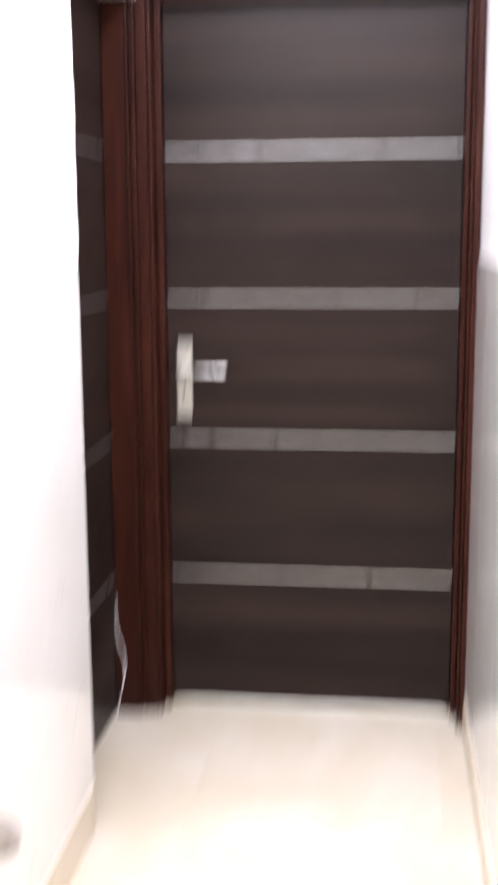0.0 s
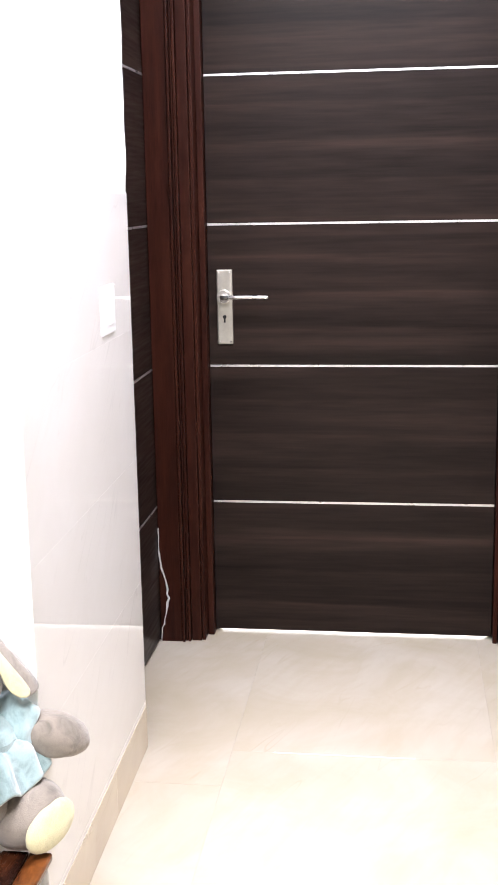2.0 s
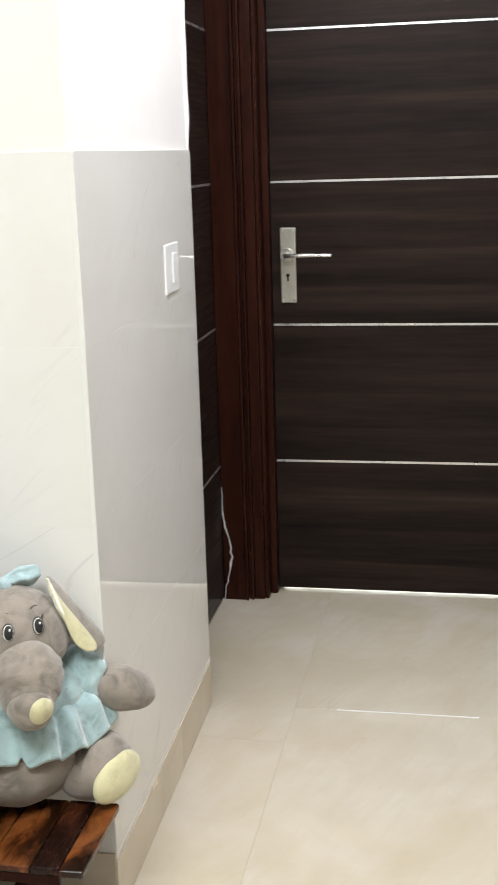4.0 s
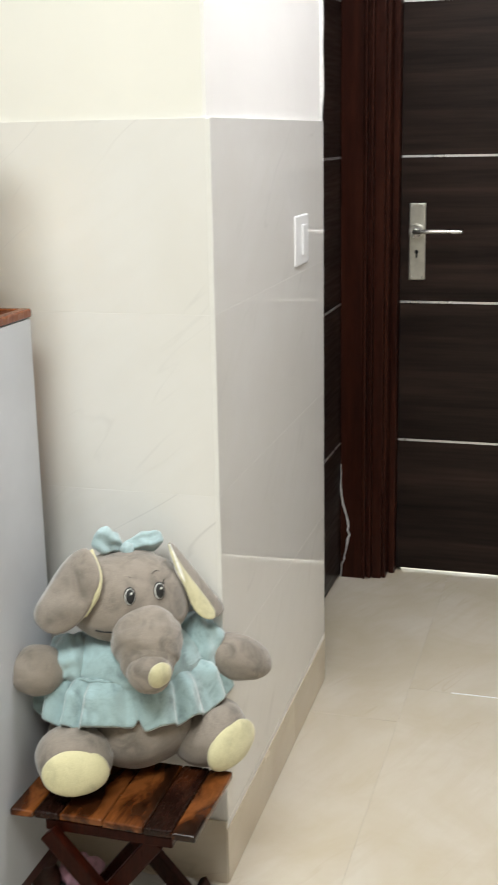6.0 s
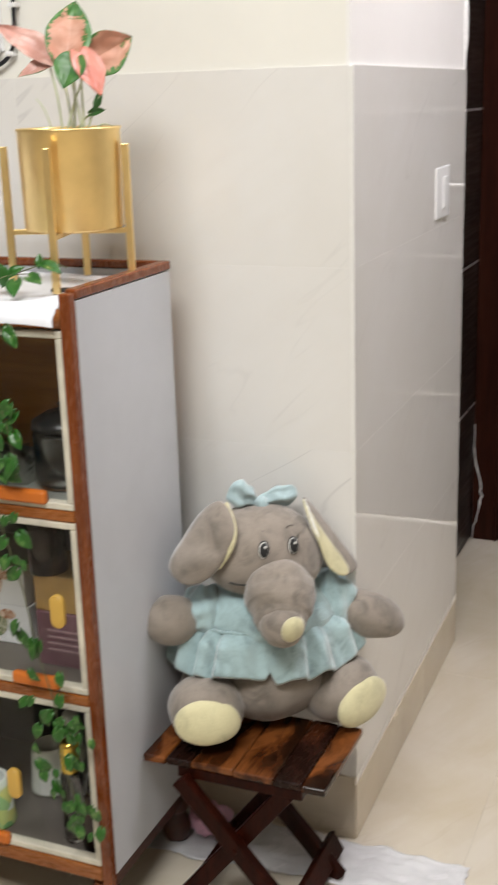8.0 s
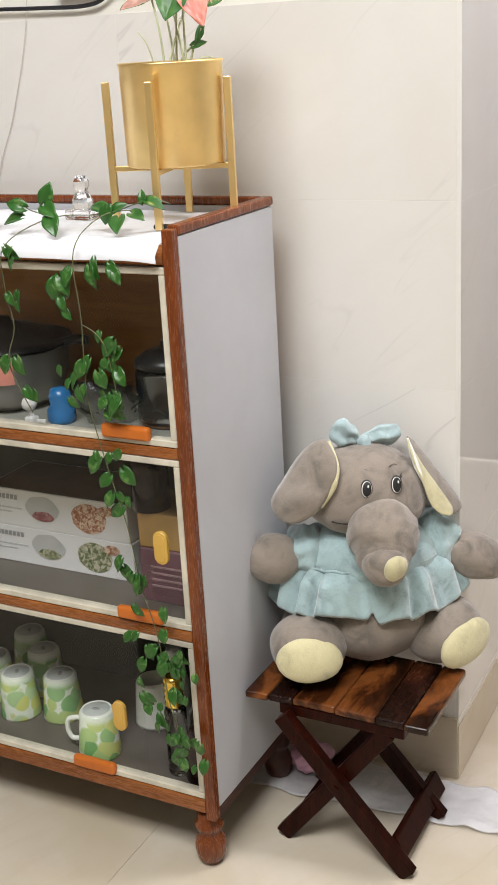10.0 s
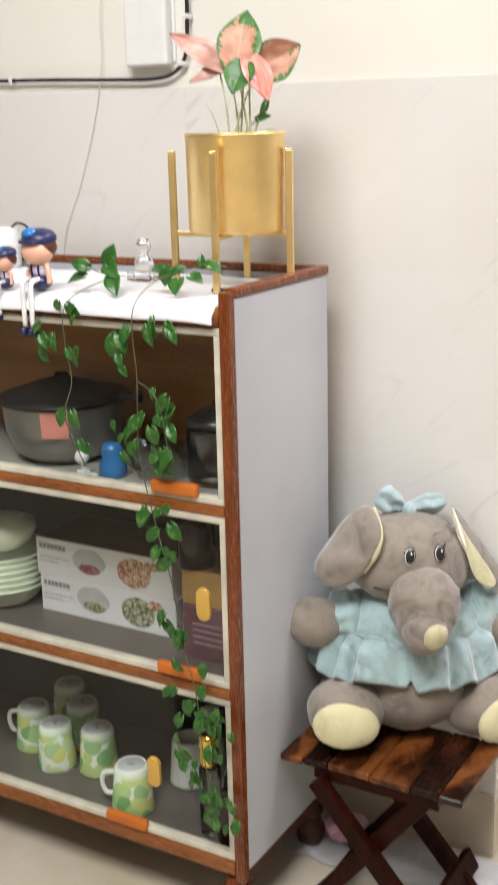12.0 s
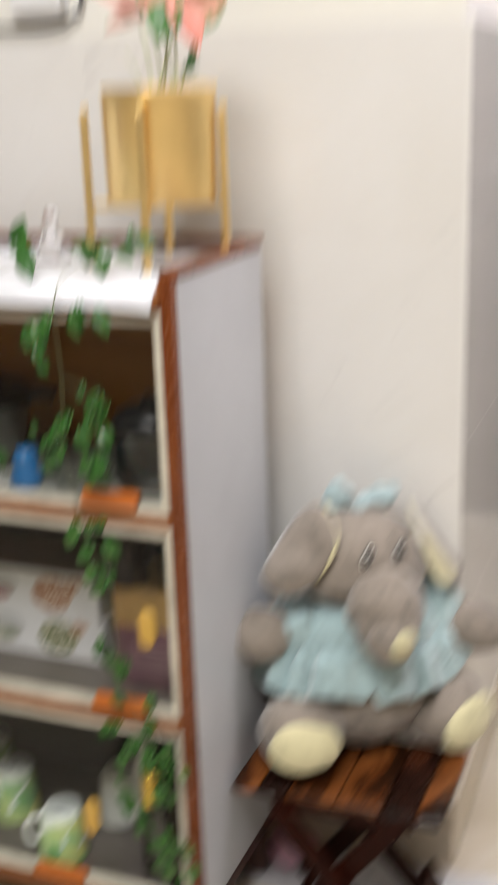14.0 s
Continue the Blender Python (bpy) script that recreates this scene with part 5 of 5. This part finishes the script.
def spray_toy():
    root = thing("blue_bottle", (-0.612, 2.015, 0.7412), "small blue plastic bottle with a white ball cap", "bottle")
    part("body", lathe(bmesh.new(), [(0, 0), (0.021, 0), (0.024, 0.006), (0.023, 0.022), (0.017, 0.030), (0.019, 0.044), (0.015, 0.056), (0, 0.060)], steps=20), M_TOY_BLUE, root, "", True)
    bm = bmesh.new()
    blob(bm, (-0.044, -0.026, 0.034), (0.0125, 0.0125, 0.0125), cells=(16, 10))
    tube(bm, [(-0.042, -0.024, 0.012), (-0.044, -0.026, 0.024)], 0.004, 8)
    block(bm, -0.052, -0.034, -0.034, -0.016, 0, 0.013, 0.002, 1)
    block(bm, -0.036, -0.018, -0.024, -0.019, 0.002, 0.008, 0.001, 1)
    part("ball_cap", bm, M_WHITE, root, "white ball cap")
    clear = thing("plastic_wrap", (-0.545, 2.05, 0.7412), "crumpled clear plastic wrap on the shelf", "wrap")
    bm = bmesh.new()
    made = bmesh.ops.create_icosphere(bm, subdivisions=3, radius=1)["verts"]
    for v in made:
        n = noise.noise(v.co * 3.1) * 0.6
        v.co = Vector((v.co.x * 0.055 * (1 + n), v.co.y * 0.04 * (1 + n), max(0.0, 0.03 + v.co.z * 0.036 * (1 + n))))
    part("sheet", bm, M_WRAP, clear)


spray_toy()


def gift_box(name_at, z, first):
    """A flat white carton with a printed front: bars for its lettering, a bowl and a dish of food."""
    root = thing("glassware_box", (name_at, 2.068, z), "flat white printed glassware carton, stacked as a pair", "box", "stacked glassware boxes")
    part("carton", boxed(-0.151, 0.151, 0.0, 0.14, 0, 0.0715, 0.0012, 1), M_CARD, root, "white carton")
    part("top_print", boxed(-0.148, 0.148, 0.003, 0.137, 0.0712, 0.0719), M_PRINT_TOP, root, "dark brown printed top")

    def bar_print(x0, x1, z0, z1, m, name="lettering_bar"):
        part(name, boxed(x0, x1, -0.0012, -0.0002, z0, z1), m, root)

    for i in range(7):
        bar_print(-0.142 + i * 0.0088, -0.1355 + i * 0.0088, 0.052, 0.061, M_PRINT_GREY)
    for i in range(6):
        bar_print(-0.142 + i * 0.0115, -0.133 + i * 0.0115, 0.034, 0.037, M_PRINT_PALE)
        if i < 4:
            bar_print(-0.142 + i * 0.0115, -0.133 + i * 0.0115, 0.026, 0.0285, M_PRINT_PALE)

    def oval(x, zc, rx, rz, m, name, proud=0.0008):
        bm = bmesh.new()
        vs = [bm.verts.new((x + rx * math.cos(a) * (1 + 0.10 * noise.noise(Vector((a * 3, zc * 40, x * 9)))), -0.0004, zc + rz * math.sin(a) * (1 + 0.10 * noise.noise(Vector((a * 2, x * 30, 1)))))) for a in [2 * math.pi * k / 28 for k in range(28)]]
        f = bm.faces.new(vs)
        out = bmesh.ops.extrude_face_region(bm, geom=[f])
        for v in out["geom"]:
            if isinstance(v, bmesh.types.BMVert):
                v.co.y -= proud
        part(name, bm, m, root)

    oval(-0.030, 0.041, 0.036, 0.024, M_PRINT_PALE, "bowl_print")
    oval(-0.028, 0.027, 0.024, 0.0095, M_PRINT_BERRY if first else M_PRINT_HERB, "fruit_print", 0.0015)
    oval(0.070, 0.036, 0.036, 0.028, M_PRINT_FOOD if first else M_PRINT_HERB, "food_print")
    oval(0.108, 0.055, 0.016, 0.009, M_PRINT_FOOD, "food_print", 0.0015)


gift_box(-0.685, 0.4372, False)
gift_box(-0.690, 0.5092, True)


def bowl_stack():
    """Six nested pale bowls with wavy rims; the stack is one pile, each bowl a thing."""
    bm = lathe(bmesh.new(), [(0, 0), (0.045, 0), (0.060, 0.010), (0.082, 0.040), (0.085, 0.0425), (0.082, 0.0445), (0.056, 0.014), (0, 0.006)], steps=40)
    first = tagged(part("bowl", bm, M_CERAMIC_GREEN, smooth=True), "pale green-white ceramic bowl in a nested stack", "bowl", "stacked bowls")
    first.matrix_world = pose(-0.930, 2.075, 0.4372)
    for i in range(1, 6):
        copy_thing(first, pose(-0.930 + 0.001 * (i % 2), 2.075, 0.4372 + 0.0125 * i, 0, 0, i * 37))
    bm = lathe(bmesh.new(), [(0, 0), (0.040, 0), (0.066, 0.020), (0.078, 0.044), (0.074, 0.060), (0.045, 0.074), (0, 0.078)], steps=40)
    cover = tagged(part("serving_bowl", bm, M_CERAMIC_GREEN, smooth=True), "pale green bowl turned over on the stack", "bowl", "stacked bowls")
    cover.matrix_world = pose(-0.930, 2.075, 0.5445) @ Matrix.Diagonal((0.86, 0.86, 0.8, 1))


bowl_stack()


def carton(name, at, size, m, label, bars=0):
    root = thing(name, at, label, "box")
    part("carton", boxed(-size[0] / 2, size[0] / 2, 0, size[1], 0, size[2], 0.0015, 1), m, root)
    for i in range(bars):
        part("lettering_bar", boxed(-size[0] * 0.34, size[0] * (0.30 - 0.07 * (i % 2)), -0.0012, -0.0002, size[2] * (0.30 + 0.12 * i), size[2] * (0.335 + 0.12 * i)), M_PRINT_MAUVE, root)
    return root


carton("purple_carton", (-0.425, 2.02, 0.4372), (0.125, 0.12, 0.095), M_PURPLE, "dusky purple printed carton on the shelf", 4)
carton("tan_carton", (-0.430, 2.025, 0.5325), (0.12, 0.11, 0.062), M_KRAFT, "tan cardboard carton on a purple one")


def dark_tin(at, r, h, label):
    root = thing("dark_tin", at, label, "tin")
    part("body", lathe(bmesh.new(), [(0, 0), (r, 0), (r, h * 0.86), (r * 0.96, h * 0.88), (r * 0.96, h), (0, h)], steps=28), M_DARK, root, "", True)


dark_tin((-0.475, 2.05, 0.5950), 0.032, 0.085, "black round tin on the tan carton")
dark_tin((-0.395, 2.06, 0.5950), 0.030, 0.070, "black round tin on the tan carton")


def mug(at, turn):
    root = thing("mug", at, "white mug with green leaf print, upside down", "mug", "upturned mugs", turn)
    part("cup", lathe(bmesh.new(), [(0.0375, 0.0), (0.0385, 0.0), (0.0385, 0.004), (0.031, 0.083), (0.028, 0.0865), (0.026, 0.0865), (0.024, 0.0835), (0, 0.083)], steps=32), M_MUG, root, "leaf-printed cup", True)
    part("foot_ring", lathe(bmesh.new(), [(0.0282, 0.0862), (0.0272, 0.0880), (0.0255, 0.0878), (0.0235, 0.0848), (0, 0.0842)], steps=32), M_CERAMIC, root, "white base", True)
    part("base", lathe(bmesh.new(), [(0.0245, 0.0862), (0.0240, 0.0872), (0, 0.0870)], steps=32), M_MUG_BASE, root, "grey-glazed underside")
    part("maker_mark", lathe(bmesh.new(), [(0.0065, 0.0871), (0.006, 0.0876), (0, 0.0876)], steps=12, scale=(1.3, 0.6)), M_PRINT_GREY, root)
    part("handle", tube(bmesh.new(), [(0.034, 0, 0.024), (0.052, 0, 0.022), (0.060, 0, 0.040), (0.055, 0, 0.060), (0.031, 0, 0.066)], 0.0048, 10), M_CERAMIC, root, "white handle", True)
    return root


first_mug = mug((-0.591, 1.992, 0.1302), 190)
for x, y, a in ((-0.893, 2.083, 185), (-0.808, 2.046, 128), (-0.726, 2.070, 122), (-0.815, 2.138, 130), (-0.888, 2.190, 120)):
    copy_thing(first_mug, pose(x, y, 0.1302, 0, 0, a))


def jug(at, r, h, m, name, label, category):
    root = thing(name, at, label, category)
    part("body", lathe(bmesh.new(), [(0, 0), (r * 0.9, 0), (r, h * 0.1), (r, h * 0.55), (r * 0.7, h * 0.74), (r * 0.72, h * 0.9), (r * 0.55, h), (0, h)], steps=28), m, root, "", True)
    return root


cup = thing("white_cup", (-0.552, 2.120, 0.1302), "plain white ceramic cup, upside down", "cup", turn=20)
part("body", lathe(bmesh.new(), [(0.037, 0), (0.039, 0.0), (0.0385, 0.005), (0.0325, 0.082), (0.029, 0.087), (0.026, 0.087), (0.025, 0.084), (0, 0.083)], steps=32), M_CERAMIC, cup, "", True)
part("handle", tube(bmesh.new(), [(0.035, 0, 0.022), (0.053, 0, 0.022), (0.060, 0, 0.040), (0.054, 0, 0.060), (0.032, 0, 0.066)], 0.0046, 10), M_CERAMIC, cup, "", True)
jug((-0.495, 2.11, 0.1302), 0.026, 0.165, M_CERAMIC, "white_bottle", "tall white ceramic bottle", "bottle")
jug((-0.378, 1.990, 0.1302), 0.030, 0.105, M_DARK, "dark_jar", "glossy dark brown glass jar", "jar")
jug((-0.405, 2.075, 0.1302), 0.040, 0.14, M_DARK, "dark_jar", "glossy dark brown glass jar", "jar")
gold = thing("gold_jar", (-0.428, 1.995, 0.1302), "small clear jar with a ribbed gold cap", "jar")
part("body", lathe(bmesh.new(), [(0, 0), (0.017, 0), (0.019, 0.006), (0.019, 0.122), (0.015, 0.130), (0, 0.130)], steps=24), M_GLASS, gold, "", True)
ribs = [(0, 0.1305)]
for k in range(5):
    ribs += [(0.0150, 0.1305 + 0.011 * k), (0.0170, 0.136 + 0.011 * k), (0.0150, 0.1412 + 0.011 * k)]
part("cap", lathe(bmesh.new(), ribs + [(0.010, 0.189), (0, 0.190)], steps=24), M_GOLD, gold, "ribbed gold cap")


# ---- on the floor ----
def plastic_sheet():
    """A thin crumpled white polythene sheet pushed against the skirting."""
    bm = bmesh.new()
    nx, ny = 56, 26
    grid = []
    for i in range(nx + 1):
        row = []
        for k in range(ny + 1):
            u, v = i / nx, k / ny
            x = -0.40 + 0.58 * u
            far = 2.314 if x < -0.045 else 2.314 + 0.02 * noise.noise(Vector((x * 20, 5, 0)))
            near = 2.162 + 0.045 * u + 0.016 * noise.noise(Vector((u * 7, 1, 0)))
            y = near + (far - near) * v
            x += 0.012 * noise.noise(Vector((v * 5, u * 3, 7)))
            z = 0.003 + 0.010 * max(0, noise.noise(Vector((x * 22, y * 22, 0.2)))) + 0.006 * abs(noise.noise(Vector((x * 50, y * 50, 2))))
            row.append(bm.verts.new((x, y, z)))
        grid.append(row)
    for a, b in zip(grid, grid[1:]):
        for k in range(ny):
            bm.faces.new((a[k], b[k], b[k + 1], a[k + 1])).smooth = True
    out = bmesh.ops.extrude_face_region(bm, geom=list(bm.faces))
    for v in out["geom"]:
        if isinstance(v, bmesh.types.BMVert):
            v.co.z += 0.0008
    return bm


M_POLY = plain("white_polythene", (0.84, 0.84, 0.86), 0.25, vary=0.05, scale=40, Alpha=0.55)
tagged(part("plastic_sheet", plastic_sheet(), M_POLY), "crumpled white polythene sheet on the floor by the skirting", "plastic sheet")


def pink_bundle():
    bm = bmesh.new()
    made = bmesh.ops.create_icosphere(bm, subdivisions=4, radius=1)["verts"]
    for v in made:
        n = 0.35 * noise.noise(v.co * 2.3) + 0.18 * noise.noise(v.co * 6)
        v.co = Vector((v.co.x * 0.040 * (1 + n), v.co.y * 0.034 * (1 + n), 0.012 + max(0.0, 0.022 + v.co.z * 0.026 * (1 + n))))
    return bm


ob = part("plastic_bag", pink_bundle(), M_PINK, smooth=True)
ob.matrix_world = pose(-0.300, 2.250, 0.0)
tagged(ob, "small crumpled pale pink plastic bag on the floor", "bag")


# ---- tiles: floor, dado and skirting ----
def tile_mesh(name, w, h, depth, m, edge=0.0003):
    """A slab w by h, its face at z = 0 with eased edges, its back at -depth."""
    a, b = w / 2, h / 2
    outer = [(-a, -b), (a, -b), (a, b), (-a, b)]
    inner = [(-a + edge, -b + edge), (a - edge, -b + edge), (a - edge, b - edge), (-a + edge, b - edge)]
    vs = [(x, y, -depth) for x, y in outer] + [(x, y, -edge * 0.6) for x, y in outer] + [(x, y, 0) for x, y in inner]
    fs = [(3, 2, 1, 0), (8, 9, 10, 11)]
    for k in range(4):
        n = (k + 1) % 4
        fs += [(k, n, 4 + n, 4 + k), (4 + k, 4 + n, 8 + n, 8 + k)]
    me = bpy.data.meshes.new(name)
    me.from_pydata(vs, [], fs)
    me.materials.append(m)
    return me


shared = {}


def lay(parent, m, w, h, depth, mat):
    key = (round(w, 4), round(h, 4), depth, mat.name)
    if key not in shared:
        shared[key] = tile_mesh("tile", w, h, depth, mat)
    ob = new("tile", shared[key])
    ob.parent = parent
    ob.matrix_basis = m


JOINT = 0.0009


def spans(lo, hi, start, step):
    """Joint to joint intervals of a row laid from start, cut at lo and hi."""
    k = math.floor((lo - start) / step)
    out = []
    while start + k * step < hi - 0.004:
        a, b = max(lo, start + k * step), min(hi, start + (k + 1) * step)
        if b - a > 0.01:
            out.append((a, b))
        k += 1
    return out


part("joint_filler", boxed(0.27, 0.62, 3.1958, 3.2002, -0.001, 0.0008), M_WHITE, floor, "bright white filler in the floor joint")
TILE = 0.65
for n, (x0, x1) in enumerate(spans(-2.6, 2.4, 0.165, TILE)):
    start = 3.02 if x1 < 0.2 else 3.198
    for y0, y1 in spans(-2.4, 4.2, start, 2 * TILE):
        if y0 >= 2.5 and (x1 < -0.3 or x0 > 1.05):
            continue
        lay(floor, pose((x0 + x1) / 2, (y0 + y1) / 2, 0), x1 - x0 - JOINT, y1 - y0 - JOINT, 0.001, M_FLOOR_TILE)

for wall, box in ((wall_back, (-2.6, R_FACE + 0.0145, W_FACE - 0.0077, W_FACE - 0.0002, 0.001, DADO - 0.002)), (wall_passage, (R_FACE + 0.0002, R_FACE + 0.0077, W_FACE - 0.0066, 3.198, 0.001, DADO - 0.002)), (wall_right, (Q_FACE - 0.0068, Q_FACE - 0.0002, 2.344, 3.89, 0.001, DADO + 0.026))):
    part("grout", boxed(*box), M_GROUT_WALL, wall, "near-white grout bed")

ROWS = ((0.128, 0.442), (0.442, 0.750), (0.750, 1.060), (1.060, DADO))
for z0, z1 in ROWS:
    h, zc = z1 - z0 - JOINT, (z0 + z1) / 2
    for a, b in spans(-2.6, R_FACE + 0.0162, -0.65, 0.605):
        lay(wall_back, pose((a + b) / 2, W_FACE - 0.008, zc, 90, 0, 0), b - a - JOINT, h, 0.001, M_WALL_TILE)
    for a, b in spans(W_FACE - 0.007, 3.199, 2.2, 1.2):
        lay(wall_passage, pose(R_FACE + 0.008, (a + b) / 2, zc, 90, 0, 90), b - a - JOINT, h + JOINT * 0.55, 0.001, M_WALL_TILE)
    if z1 == DADO:
        h, zc = h + 0.028, zc + 0.014
    for a, b in spans(2.342, 3.89, 2.6, 0.46):
        lay(wall_right, pose(Q_FACE - 0.008, (a + b) / 2, zc, 90, 0, -90), b - a - JOINT, h, 0.001, M_WALL_TILE)
SK, SK_P = 0.096, 0.112
for a, b in spans(-2.6, R_FACE + 0.0172, -0.039, 0.65):
    lay(wall_back, pose((a + b) / 2, W_FACE - 0.0125, 0.064, 90, 0, 0), b - a - JOINT, 0.127, 0.012, M_SKIRTING)
for a, b in spans(W_FACE - 0.0115, 3.2, 2.86, 0.65):
    lay(wall_passage, pose(R_FACE + 0.0092, (a + b) / 2, SK_P / 2 + 0.001, 90, 0, 90), b - a - JOINT, SK_P, 0.0085, M_SKIRTING)
for a, b in spans(2.342, 3.89, 2.9, 0.65):
    lay(wall_right, pose(Q_FACE - 0.0125, (a + b) / 2, SK / 2 + 0.001, 90, 0, -90), b - a - JOINT, SK, 0.012, M_SKIRTING)
